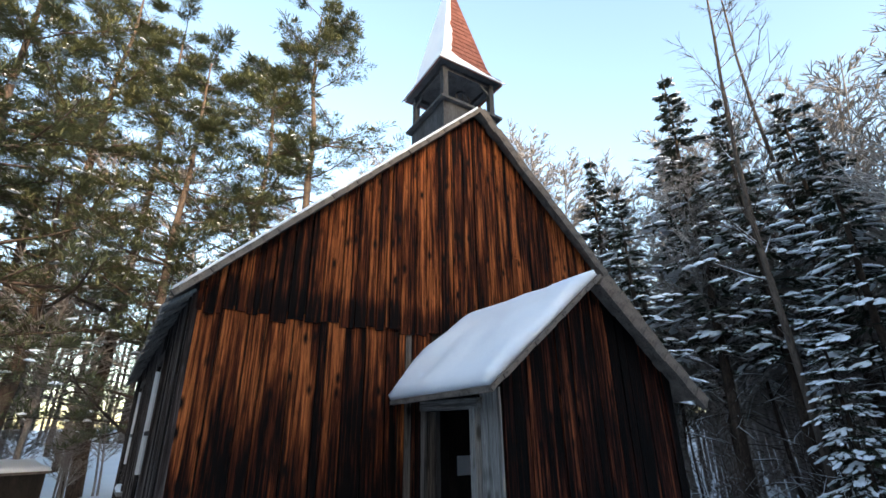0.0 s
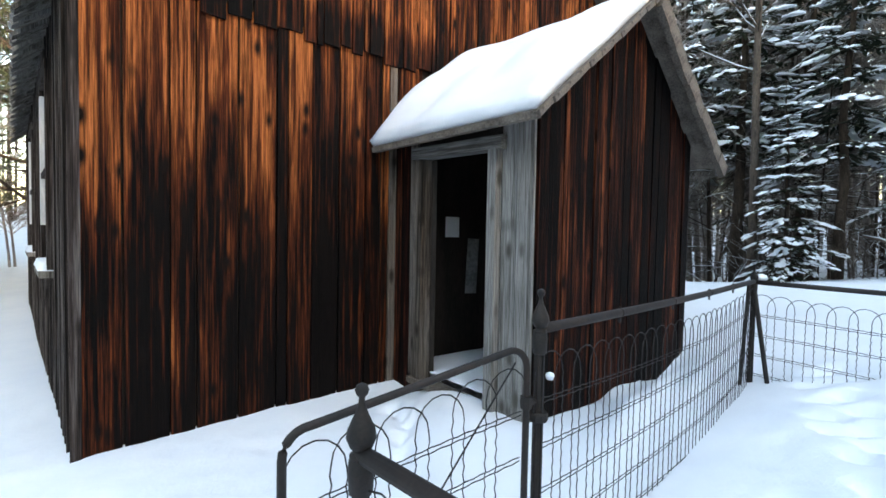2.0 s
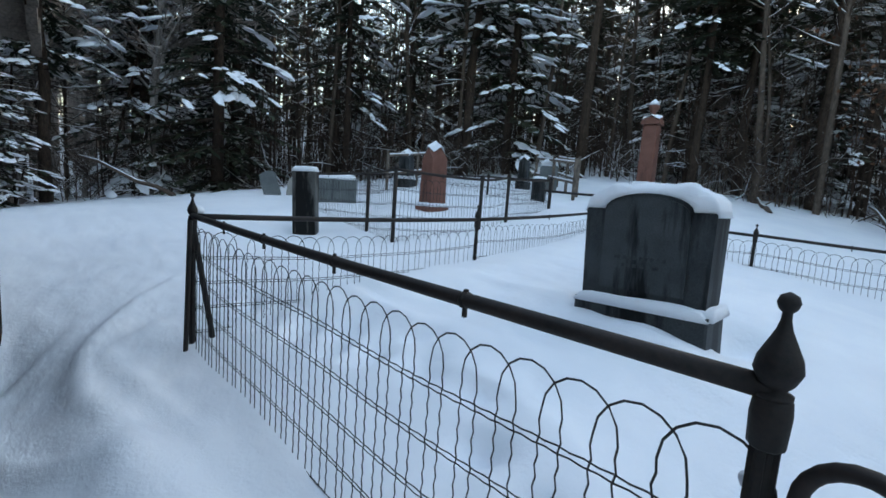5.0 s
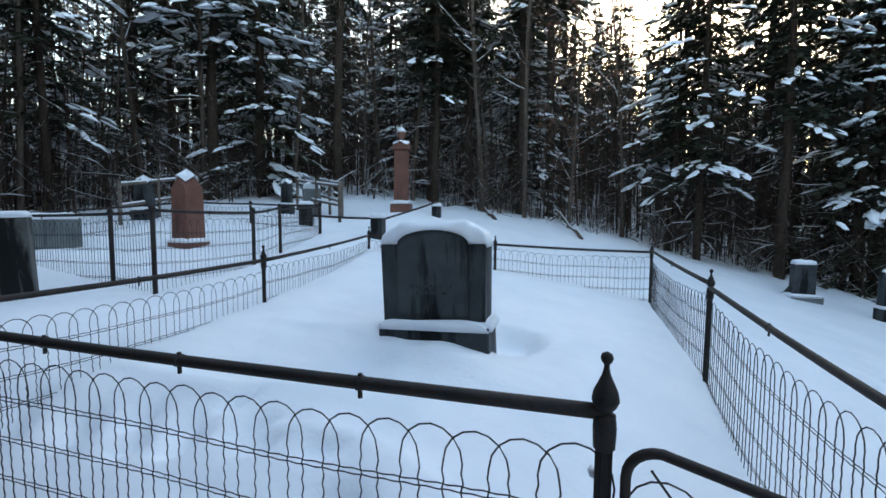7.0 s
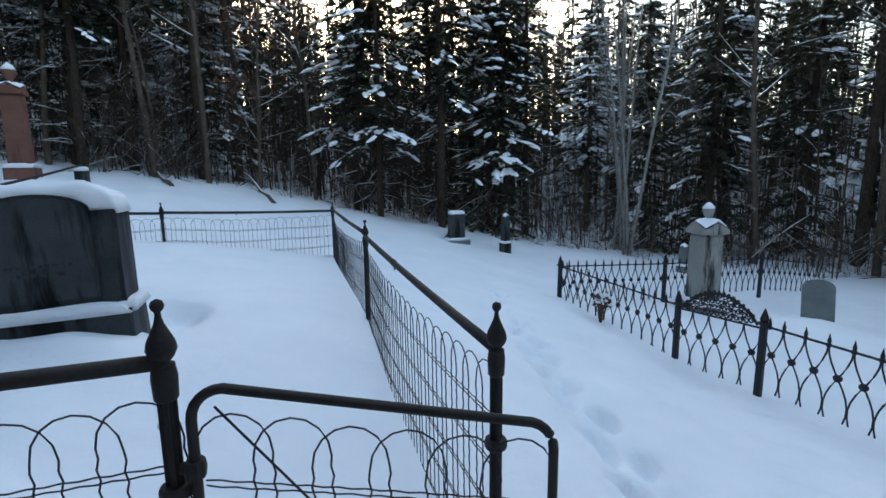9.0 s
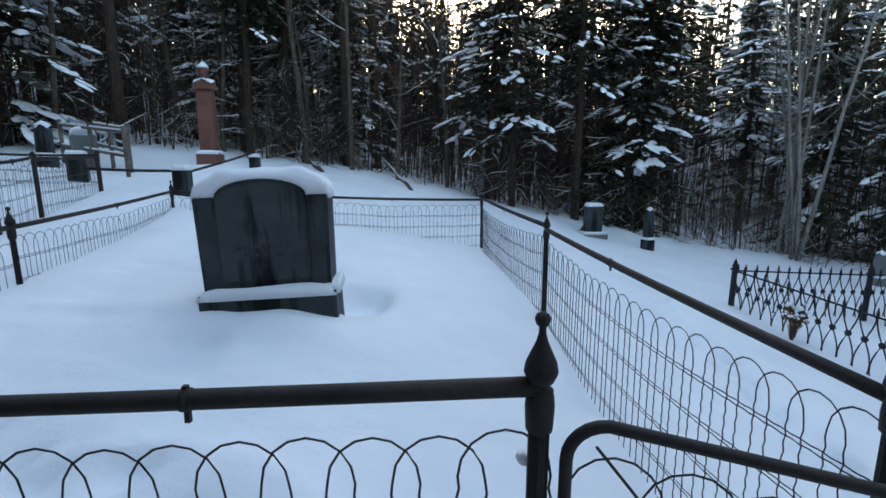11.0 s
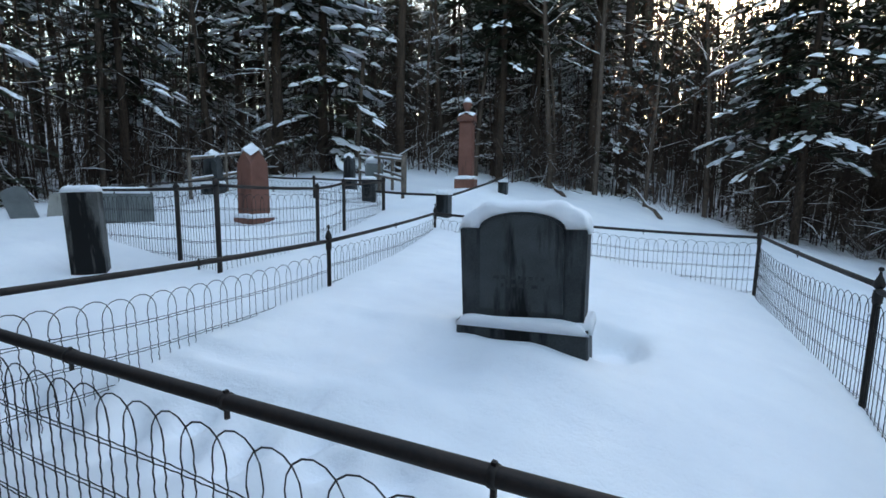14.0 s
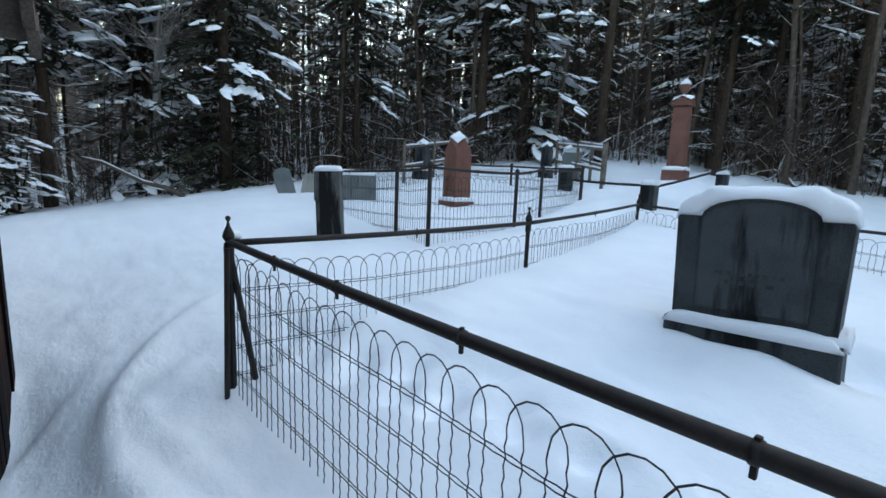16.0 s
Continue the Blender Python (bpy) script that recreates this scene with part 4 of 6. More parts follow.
# ---- the cast-iron fence with spear tips round the marble monument ----
def iron_run(fence, a, b, za, zb, pitch=0.175, tips=True):
    ln = math.hypot(b[0] - a[0], b[1] - a[1])
    n = max(1, round(ln / pitch))
    A, B = Vector((*a, za)), Vector((*b, zb))
    d = (B - A).normalized()
    part("top_bar", Shape().tube([A, B], 0.011, 6), CAST, fence)
    w = ln / n
    ang = math.degrees(math.atan2(b[1] - a[1], b[0] - a[0]))
    # one motif: a pair of bowed bars crossing at a rosette
    me_bar = [Shape().tube([(sg * w * 0.49 * math.cos(h / 0.52 * math.pi), 0, -h) for h in (0, 0.07, 0.14, 0.21, 0.28, 0.35, 0.42, 0.49, 0.56, 0.63)], 0.0075, 5, False).mesh("bowed_bar", CAST) for sg in (-1, 1)]
    me_ros = Shape().lathe([(0.012, -0.016), (0.033, -0.010), (0.033, 0.010), (0.012, 0.016)], 8, pose(0, 0, -0.26, 90)).mesh("rosette", CAST)
    me_tip = Shape().lathe([(0.012, -0.02), (0.021, -0.01), (0.021, 0.01), (0.012, 0.02), (0.017, 0.035), (0.010, 0.06), (0.002, 0.10)], 7, Matrix()).mesh("spear_tip", CAST)
    for i in range(n):
        c = A.lerp(B, (i + 0.5) / n)
        m = Matrix.Translation(c) @ pose(0, 0, 0, 0, 0, ang)
        k = part("bowed_bar", me_bar[0], CAST, fence, m=m)
        part("bowed_bar", me_bar[1], CAST, fence, m=m)
        part("rosette", me_ros, CAST, k)
        if tips:
            part("spear_tip", me_tip, CAST, fence, m=Matrix.Translation(A.lerp(B, i / n) if i else A.lerp(B, 0.3 / n)))


def spear_post(x, y, tip):
    g = gz(x, y) - 0.2
    h = tip - g
    p = thing("iron_post", pose(x, y, g, 0, 0, 8), "black cast-iron post with a spear tip in snow", "fence post", "posts of the iron fence")
    part("shaft", Shape().box((0.065, 0.065, h - 0.16), pose(0, 0, (h - 0.16) / 2), 0.92, 0.012), CAST, p)
    part("spear", Shape().lathe([(0.035, h - 0.17), (0.055, h - 0.155), (0.055, h - 0.14), (0.030, h - 0.13), (0.040, h - 0.11), (0.022, h - 0.05), (0.003, h)], 10, Matrix()), CAST, p, "spear tip")


IL, IM, IF_, IB, IR, IG = (-2.03, -3.03), (-2.41, -0.85), (-2.60, 0.07), (-4.25, -3.50), (-6.87, -4.07), (-2.98, 2.2)
IRON_TIP = {IL: 0.156, IM: 0.10, IF_: 0.138, IB: 0.0, IR: -0.13, IG: 0.12}
IH = (-9.1, -4.55)
def build_iron_plot():
    for p, z in IRON_TIP.items():
        spear_post(*p, z)
    f = thing("iron_fence", Matrix(), "black cast-iron fence of bowed bars, rosettes and spear tips", "fence")
    for a, b in ((IL, IM), (IF_, IG), (IL, IB), (IB, IR)):
        iron_run(f, a, b, IRON_TIP[a] - 0.17, IRON_TIP[b] - 0.17)
    iron_run(f, IR, IH, IRON_TIP[IR] - 0.17, -0.62)
    g = thing("iron_gate", Matrix(), "black cast-iron gate with a pierced arched crest holding snow", "gate")
    za, zb = IRON_TIP[IM] - 0.20, IRON_TIP[IF_] - 0.20
    iron_run(g, IM, IF_, za, zb, 0.18, False)
    A, B = Vector((*IM, za)), Vector((*IF_, zb))
    d = (B - A)
    arch = [A + d * (0.06 + 0.88 * t / 16) + Vector((0, 0, 0.02 + 0.23 * math.sin(math.pi * t / 16) ** 0.8)) for t in range(17)]
    crest = part("crest", Shape().tube(arch, 0.014, 6), CAST, g, "arched crest of scrolls")
    for t in range(1, 16):
        c = arch[t]
        base = A + d * (0.06 + 0.88 * t / 16)
        n = int((c.z - base.z) / 0.052)
        for k in range(n):
            q = base.lerp(c, (k + 0.6) / max(1, n)) + d.normalized() * (0.012 if k % 2 else -0.012)
            spin = 1 if (t + k) % 2 else -1
            curl = [q + (d.normalized() * math.cos(u * 0.8) * spin + Vector((0, 0, math.sin(u * 0.8)))) * (0.034 - 0.0025 * u) for u in range(11)]
            part("scroll", Shape().tube(curl, 0.0085, 5, False), CAST, crest)
        part("knob", Shape().lathe([(0.010, 0), (0.019, 0.014), (0.008, 0.034)], 7, Matrix.Translation(c)), CAST, crest)
    strip = [arch[t] * 0.40 + (A + d * (0.06 + 0.88 * t / 16)) * 0.60 + Vector((-0.02, 0, 0.006 * math.sin(t * 2.3))) for t in range(2, 15)]
    part("crest_snow", Shape().tube(strip, [0.016 + 0.012 * abs(math.sin(t * 1.7)) for t in range(13)], 7), SNOW, g, "snow caught in the scrolls", smooth=True)


build_iron_plot()

# ---- gravestones ----
def snow_cap(sx, sy, h, seed, over=0.02, n=14, crown=None, fill=None):
    """A pillow of snow with rounded edges, resting on z = 0; crown(u) adds the height of what lies under it, fill(u) more snow over its hollows."""
    s = Shape()
    for j in range(n + 1):
        for i in range(n + 1):
            u, v = -1 + 2 * i / n, -1 + 2 * j / n
            a, b = math.copysign(abs(u) ** 0.7, u), math.copysign(abs(v) ** 0.7, v)
            e = max(0.0, 1 - max(abs(a), abs(b)) ** 6)
            z = h * e ** 0.6 * (0.9 + 0.3 * noise.noise((u * 1.5 + seed, v * 1.5, seed)))
            z += fill(a) * e ** 0.45 if fill else 0.0
            s.v.append((a * (sx / 2 + over) * (1 + 0.03 * noise.noise((v * 3, seed, u * 2))), b * (sy / 2 + over), z + (crown(a) if crown else 0.0) - (0.02 if e == 0 else 0)))
    k = n + 1
    s.f = [(j * k + i, j * k + i + 1, (j + 1) * k + i + 1, (j + 1) * k + i) for j in range(n) for i in range(n)]
    ring = [i for i in range(k)] + [j * k + n for j in range(1, k)] + [n * k + i for i in range(n - 1, -1, -1)] + [j * k for j in range(n - 1, 0, -1)]
    s.f.append(tuple(ring[::-1]))
    return s


def text_bars(parent, rows, y, mat, rs):
    """Worn lines of lettering, too faint to read, as short bars."""
    for z, w in rows:
        x = -w / 2
        while x < w / 2:
            b = rs.uniform(0.015, 0.05)
            part("worn_letter", Shape().box((b, 0.003, 0.022), pose(x + b / 2, y, z)), mat, parent)
            x += b + 0.014


LETTER = plain("worn_lettering", (0.024, 0.028, 0.030), (0.060, 0.068, 0.070), 0.8, 30.0)


def build_family_stone():
    m = pose(2.90, 0.583, -0.02, 0, 0, 8.2) @ pose(0, -0.19, 0.0, 0, 1.7, 0)
    t = thing("family_headstone", m, "broad dark granite headstone, arched panel, stained, under thick snow", "gravestone")
    part("base", Shape().box((0.84, 0.36, 0.315), pose(0, 0.01, 0.4775), 0.985, 0.012), GRANITE, t, "rough dark granite base")
    zb, zs, w = 0.655, 1.235, 0.77
    o = [(-w / 2, zb), (w / 2, zb), (w / 2 * 1.03, zs - 0.01), (w / 2 * 1.03 - 0.01, zs)]
    o += [(0.27 * math.cos(k * math.pi / 12), zs + 0.105 * math.sin(k * math.pi / 12)) for k in range(13)]
    o += [(-w / 2 * 1.03 + 0.01, zs), (-w / 2 * 1.03, zs - 0.01)]
    part("tablet", Shape().extrude(o, -0.145, 0.135), GRANITE, t, "dark granite tablet with black water stains")
    p = [(-0.262, 0.72), (0.262, 0.72), (0.262, zs - 0.03)] + [(0.262 * math.cos(k * math.pi / 14), zs - 0.03 + 0.115 * math.sin(k * math.pi / 14)) for k in range(15)] + [(-0.262, zs - 0.03)]
    part("panel", Shape().extrude(p, 0.138, 0.150), GRANITE_PANEL, t, "slightly raised arched panel")
    text_bars(t, ((0.93, 0.30), (0.88, 0.22)), 0.1512, LETTER, random.Random(4))
    crown = lambda a: 0.10 * max(0.0, 1 - (a * 0.40 / 0.27) ** 2) ** 0.5
    part("snow_cap", snow_cap(0.80, 0.275, 0.075, 2.0, 0.012, 26, crown, lambda a: 0.075 * min(1.0, max(0.0, (abs(a) - 0.30) / 0.40))), SNOW, t, "thick rounded snow cap on the dark headstone", smooth=True, m=pose(0, -0.018, zs - 0.005))
    part("ledge_snow", snow_cap(0.83, 0.11, 0.055, 5.0, 0.005, 12), SNOW, t, "strip of snow on the headstone's base", smooth=True, m=pose(0, 0.15, 0.632))
    part("ledge_snow", snow_cap(0.12, 0.36, 0.06, 6.0, 0.003, 10), SNOW, t, "snow on the end of the headstone's base", smooth=True, m=pose(-0.375, -0.02, 0.632))


def slab_stone(x, y, w, h, d, mat, turn, label, lean=0, top="flat", cap=0.06, tilt=0, bury=0.2):
    g = gz(x, y)
    m = pose(x, y, g - bury, lean, tilt, turn)
    t = thing("gravestone", m, label, "gravestone")
    H = h + bury
    o = [(-w / 2, 0), (w / 2, 0), (w / 2, H - 0.02), (w / 2 - 0.02, H)]
    if top == "round":
        o = [(-w / 2, 0), (w / 2, 0)] + [(w / 2 * math.cos(k * math.pi / 12), H - w * 0.3 + w * 0.3 * math.sin(k * math.pi / 12)) for k in range(13)]
    else:
        o += [(-w / 2 + 0.02, H), (-w / 2, H - 0.02)]
    part("tablet", Shape().extrude(o, -d / 2, d / 2), mat, t)
    if cap:
        crown = (lambda a: -w * 0.3 * (1 - max(0.0, 1 - a * a) ** 0.5)) if top == "round" else None
        part("snow_cap", snow_cap(w, d, cap, x, 0.008, 10, crown), SNOW, t, "rounded cap of snow", smooth=True, m=pose(0, 0, H - 0.004))
    return t


def gabled_obelisk(x, y, w, h, mat, turn, label, base=0.2, bury=0.25):
    """A square shaft whose four sides end in small gables, with snow on the point."""
    g = gz(x, y)
    m = pose(x, y, g - bury, 0, 0, turn)
    t = thing("obelisk", m, label, "gravestone")
    part("plinth", Shape().box((w * 1.28, w * 1.28, base + bury), pose(0, 0, (base + bury) / 2), 0.97, 0.01), mat, t)
    z0, z1 = base + bury, bury + h - w * 0.85
    part("shaft", Shape().box((w, w, z1 - z0), pose(0, 0, (z0 + z1) / 2), 0.93, 0.012), mat, t)
    a = w * 0.465
    pk = z1 + w * 0.55
    v = [(-a, -a, z1), (a, -a, z1), (a, a, z1), (-a, a, z1), (0, -a, pk), (a, 0, pk), (0, a, pk), (-a, 0, pk), (0, 0, z1 + w * 0.85)]
    part("gabled_top", Shape().add(v, [(0, 1, 4), (1, 2, 5), (2, 3, 6), (3, 0, 7), (0, 4, 8, 7), (1, 5, 8, 4), (2, 6, 8, 5), (3, 7, 8, 6), (3, 2, 1, 0)]), mat, t)
    k = [(px * 1.04, py * 1.04, pz + 0.035) for px, py, pz in v]
    k[4], k[5], k[6], k[7] = [(px * 1.10, py * 1.10, pz) for px, py, pz in (k[4], k[5], k[6], k[7])]
    low = [Vector(k[i]).lerp(Vector(k[8]), 0.30) for i in range(4)]
    kk = [tuple(p) for p in low] + k[4:]
    part("top_snow", Shape().add(kk, [(0, 4, 8, 7), (1, 5, 8, 4), (2, 6, 8, 5), (3, 7, 8, 6), (0, 7, 3, 6, 2, 5, 1, 4)]), SNOW, t, "snow lying on the gabled top", smooth=False)
    for sx, sy, q in ((1, 0, 0), (-1, 0, 1), (0, 1, 2), (0, -1, 3)):
        part("plinth_snow", snow_cap(w * 0.16 if sx else w * 1.26, w * 1.26 if sx else w * 0.16, 0.05, q + x, 0.0, 8), SNOW, t, smooth=True, m=pose(sx * w * 0.56, sy * w * 0.56, z0 - 0.004))
    return t


URN = [(0.05, 0.0), (0.075, 0.015), (0.05, 0.03), (0.035, 0.05), (0.065, 0.09), (0.088, 0.15), (0.092, 0.19), (0.07, 0.21), (0.075, 0.225), (0.045, 0.25), (0.03, 0.275), (0.01, 0.29)]


def urn_monument(x, y, w, h, mat, turn, label, urn_scale=1.0, bury=0.25, base=0.18):
    """A square shaft on a plinth, a gabled cap and an urn."""
    g = gz(x, y)
    t = thing("urn_monument", pose(x, y, g - bury, 0, 0, turn), label, "gravestone")
    part("plinth", Shape().box((w * 1.45, w * 1.45, base + bury), pose(0, 0, (base + bury) / 2), 0.97, 0.012), mat, t)
    z0, uh = base + bury, 0.29 * urn_scale
    z1 = bury + h - uh - w * 0.62
    part("shaft", Shape().box((w, w, z1 - z0), pose(0, 0, (z0 + z1) / 2), 0.95, 0.014), mat, t)
    part("neck", Shape().box((w * 0.86, w * 0.86, 0.05), pose(0, 0, z1 + 0.02)), mat, t)
    z2, a = z1 + 0.04, w * 0.60
    hk = w * 0.50
    v = [(-a, -a, z2), (a, -a, z2), (a, a, z2), (-a, a, z2), (-a, -a, z2 + w * 0.18), (a, -a, z2 + w * 0.18), (a, a, z2 + w * 0.18), (-a, a, z2 + w * 0.18),
         (0, -a, z2 + hk), (a, 0, z2 + hk), (0, a, z2 + hk), (-a, 0, z2 + hk), (0, 0, z2 + hk)]
    part("gabled_cap", Shape().add(v, [(0, 1, 5, 8, 4), (1, 2, 6, 9, 5), (2, 3, 7, 10, 6), (3, 0, 4, 11, 7), (4, 8, 12, 11), (5, 9, 12, 8), (6, 10, 12, 9), (7, 11, 12, 10), (3, 2, 1, 0)]), mat, t)
    k = [Vector((px * 1.03, py * 1.03, pz + 0.03)) for px, py, pz in v]
    s = Shape().add([k[4].lerp(k[12], .12), k[5].lerp(k[12], .12), k[6].lerp(k[12], .12), k[7].lerp(k[12], .12), k[8], k[9], k[10], k[11], k[12] + Vector((0, 0, 0.05))],
                    [(0, 4, 8, 7), (1, 5, 8, 4), (2, 6, 8, 5), (3, 7, 8, 6), (0, 7, 3, 6, 2, 5, 1, 4)])
    part("cap_snow", s, SNOW, t, "snow draped over the cap")
    zt = z2 + hk + 0.02
    u = part("urn", Shape().lathe([(r * urn_scale, q * urn_scale) for r, q in URN], 16, pose(0, 0, zt)), mat, t, "carved urn finial", smooth=True)
    part("urn_snow", Shape().lathe([(0.05 * urn_scale, 0.205 * urn_scale), (0.088 * urn_scale, 0.20 * urn_scale), (0.085 * urn_scale, 0.235 * urn_scale), (0.05 * urn_scale, 0.275 * urn_scale), (0.015, 0.305 * urn_scale)], 12, pose(0, 0, zt)), SNOW, u, smooth=True)
    for sx, sy, q in ((1, 0, 0), (-1, 0, 1), (0, 1, 2), (0, -1, 3)):
        part("plinth_snow", snow_cap(w * 0.24 if sx else w * 1.4, w * 1.4 if sx else w * 0.24, 0.06, q + x, 0.0, 8), SNOW, t, smooth=True, m=pose(sx * w * 0.60, sy * w * 0.60, z0 - 0.004))
    return t


def corner_stone(x, y, w, h, top):
    t = slab_stone(x, y, w, h, w, GRANITE, 10, "short dark stone corner post with a snow cap", cap=0.07)
    return t


build_family_stone()
slab_stone(7.27, 1.01, 0.29, 0.82, 0.18, BLACK_STONE, 52, "tall narrow black-stained slab leaning by the wire fence", top="flat", cap=0.05, tilt=2)
slab_stone(9.25, -0.30, 0.70, 0.42, 0.28, GREY_STONE, 62, "low pale grey block stone with a cap of snow", cap=0.075)
slab_stone(10.6, 0.34, 0.30, 0.46, 0.10, GREY_STONE, 60, "small worn stone tilting in the snow", lean=-6, tilt=14, top="round", cap=0)
slab_stone(10.5, 0.06, 0.26, 0.34, 0.10, MARBLE, 65, "small pale rounded stone tilting in the snow", lean=5, tilt=-8, top="round", cap=0)
gabled_obelisk(8.2, -1.66, 0.35, 1.19, RED_STONE, 0, "red granite obelisk with a gabled snowy top", 0.09)
urn_monument(6.79, -6.2, 0.31, 1.90, RED_STONE, 15, "tall red granite monument with an urn and snow", 1.15)
gabled_obelisk(10.8, -2.75, 0.29, 0.85, GRANITE, 30, "dark granite pillar stone with a snowy point")
gabled_obelisk(8.8, -4.6, 0.23, 0.75, GRANITE, 30, "slim dark pillar stone with a snowy point")
slab_stone(8.8, -5.45, 0.40, 0.75, 0.14, GREY_STONE, 50, "pale rounded headstone by the pole rails", top="round", cap=0.05)
gabled_obelisk(11.6, -4.3, 0.26, 0.8, RED_STONE, 30, "small red stone at the wood's edge", 0.12)
slab_stone(7.7, -3.9, 0.26, 0.42, 0.20, GRANITE, 30, "small dark stone with a snow cap", cap=0.05)
corner_stone(5.69, -3.3, 0.20, 0.37, 0)
corner_stone(5.97, -6.40, 0.19, 0.26, 0)
urn_monument(-4.68, -3.08, 0.38, 1.81, MARBLE, 0, "weathered pale marble monument with an urn, stained dark", 1.0)
slab_stone(-5.95, -2.1, 0.42, 0.62, 0.12, GREY_STONE, -50, "small grey stone leaning back in the iron plot", lean=8, tilt=3, top="round", cap=0)
slab_stone(-1.91, -9.45, 0.44, 0.86, 0.24, GRANITE, 10, "dark headstone on a base under a snow cap", cap=0.09)
slab_stone(-1.91, -9.43, 0.66, 0.12, 0.46, GREY_STONE, 10, "broad stone base covered with snow", cap=0.05)
slab_stone(-1.55, -9.6, 0.20, 0.62, 0.10, GRANITE, 10, "broken dark stone leaning sideways", tilt=-38, cap=0)
gabled_obelisk(-3.19, -8.88, 0.20, 1.1, GRANITE, 20, "small dark obelisk with snow on its base", 0.30)
gabled_obelisk(-7.4, -6.9, 0.20, 0.75, GREY_STONE, 20, "small grey obelisk behind the iron fence", 0.2)


def dried_bush(x, y, h, n, label):
    rs = random.Random(int(x * 100))
    g = gz(x, y)
    t = thing("dried_plant", pose(x, y, g), label, "plant")
    s, sn = Shape(), Shape()
    for i in range(n):
        a, b = rs.uniform(0, 6.28), rs.uniform(0.02, 0.14)
        p1 = Vector((b * math.cos(a), b * math.sin(a), h * rs.uniform(0.55, 1.0)))
        s.tube([(0, 0, -0.05), p1 * 0.5 + Vector((0, 0, 0.03)), p1], 0.003, 4, False)
        for k in range(3):
            q = p1 + Vector((rs.uniform(-.03, .03), rs.uniform(-.03, .03), rs.uniform(-.05, .02)))
            s.lathe([(0.006, -0.012), (0.016, 0), (0.006, 0.014)], 5, Matrix.Translation(q))
        if i % 4:
            sn.lathe([(0.01, -0.008), (0.028, 0.004), (0.012, 0.024)], 6, Matrix.Translation(p1 + Vector((0, 0, 0.015))))
    tagged(part("dry_stems", s, DEAD_LEAF, t), kind="stuff")
    tagged(part("plant_snow", sn, SNOW, t, smooth=True), kind="stuff")


dried_bush(-2.08, -1.9, 0.40, 44, "dried grave flowers dusted with snow at the iron fence")


def build_shed():
    m = pose(-2.75, 20.0, 0, 0, 0, 24)
    g = gz(-2.8, 20.0)
    t = thing("shed", m, "small dark shed under snow beyond the chapel", "shed")
    part("walls", Shape().box((1.5, 1.5, 1.9), pose(0, 0, g + 0.5)), DARK_WOOD, t)
    for i in range(9):
        part("board", Shape().box((0.15, 0.02, 1.85), pose(-0.66 + i * 0.165, -0.762, g + 0.5)), DARK_WOOD, t)
    part("roof", Shape().box((1.75, 1.8, 0.07), pose(0, 0, g + 1.52, 7)), ROOF_WOOD, t)
    part("roof_snow", snow_cap(1.7, 1.75, 0.16, 3, 0.02), SNOW, t, smooth=True, m=pose(0, 0, g + 1.56, 7))


build_shed()

# ---- trees: a few grown once, then set out through the wood ----
def limb_path(p, d, ln, droop, n, rs, wob=0.12):
    pts, q, v = [p], p, d.normalized()
    for i in range(n):
        v = (v + Vector((rs.uniform(-wob, wob), rs.uniform(-wob, wob), rs.uniform(-wob, wob) - droop))).normalized()
        q = q + v * (ln / n)
        pts.append(q)
    return pts


def spray(s, p, d, ln, wd, rs):
    """One flat, pointed spray of needles with a ragged edge."""
    d = d.normalized()
    side = d.cross(Vector((rs.uniform(-0.5, 0.5), rs.uniform(-0.5, 0.5), 1))).normalized() * wd
    k = len(s.v)
    a, b = p + d * ln * rs.uniform(0.25, 0.5) + side, p + d * ln * rs.uniform(0.4, 0.7) - side * 0.9
    s.v += [tuple(p), tuple(a), tuple(p + d * ln), tuple(b)]
    s.f += [(k, k + 1, k + 2), (k, k + 2, k + 3)]


def lump(s, p, rx, rz, rs, a=None, tilt=0.0):
    """A low uneven pillow of snow, longer along the limb (direction a) and sloping with it."""
    k, n = len(s.v), 6
    a = rs.uniform(0, 6.28) if a is None else a
    ca, sa = math.cos(a), math.sin(a)
    for ring, lift in ((1.0, -0.35), (0.68, 0.45)):
        for j in range(n):
            t = 2 * math.pi * (j + 0.5 * rs.random()) / n
            u, v = rx * ring * rs.uniform(0.7, 1.3) * math.cos(t) * 1.5, rx * ring * rs.uniform(0.7, 1.3) * math.sin(t) * 0.8
            s.v.append((p.x + u * ca - v * sa, p.y + u * sa + v * ca, p.z + rz * lift * rs.uniform(0.6, 1.2) + tilt * u))
    s.v.append((p.x, p.y, p.z + rz * rs.uniform(0.6, 0.95)))
    for j in range(n):
        q = (j + 1) % n
        s.f += [(k + j, k + q, k + n + q, k + n + j), (k + n + j, k + n + q, k + 2 * n)]


def snow_pad(s, pts, a, size, rs):
    """Snow lying along a limb and on its side sprays: uneven pillows, larger towards the tip, and a fringe of frosted needles."""
    for i in range(rs.randrange(9, 16)):
        f = rs.uniform(1.4, 3.99)
        k = int(f)
        q = pts[k].lerp(pts[k + 1], f - k)
        d = pts[k + 1] - pts[k]
        v = rs.gauss(0, 0.75) * size
        q = q + Vector((-math.sin(a) * v, math.cos(a) * v, 0.035 - 0.30 * abs(v)))
        r = size * rs.uniform(0.16, 0.58) * (0.5 + 0.18 * f)
        r = min(r, 0.14)
        lump(s, q, r, r * rs.uniform(0.30, 0.60), rs, a + rs.uniform(-0.6, 0.6), d.z / max(0.02, math.hypot(d.x, d.y)))


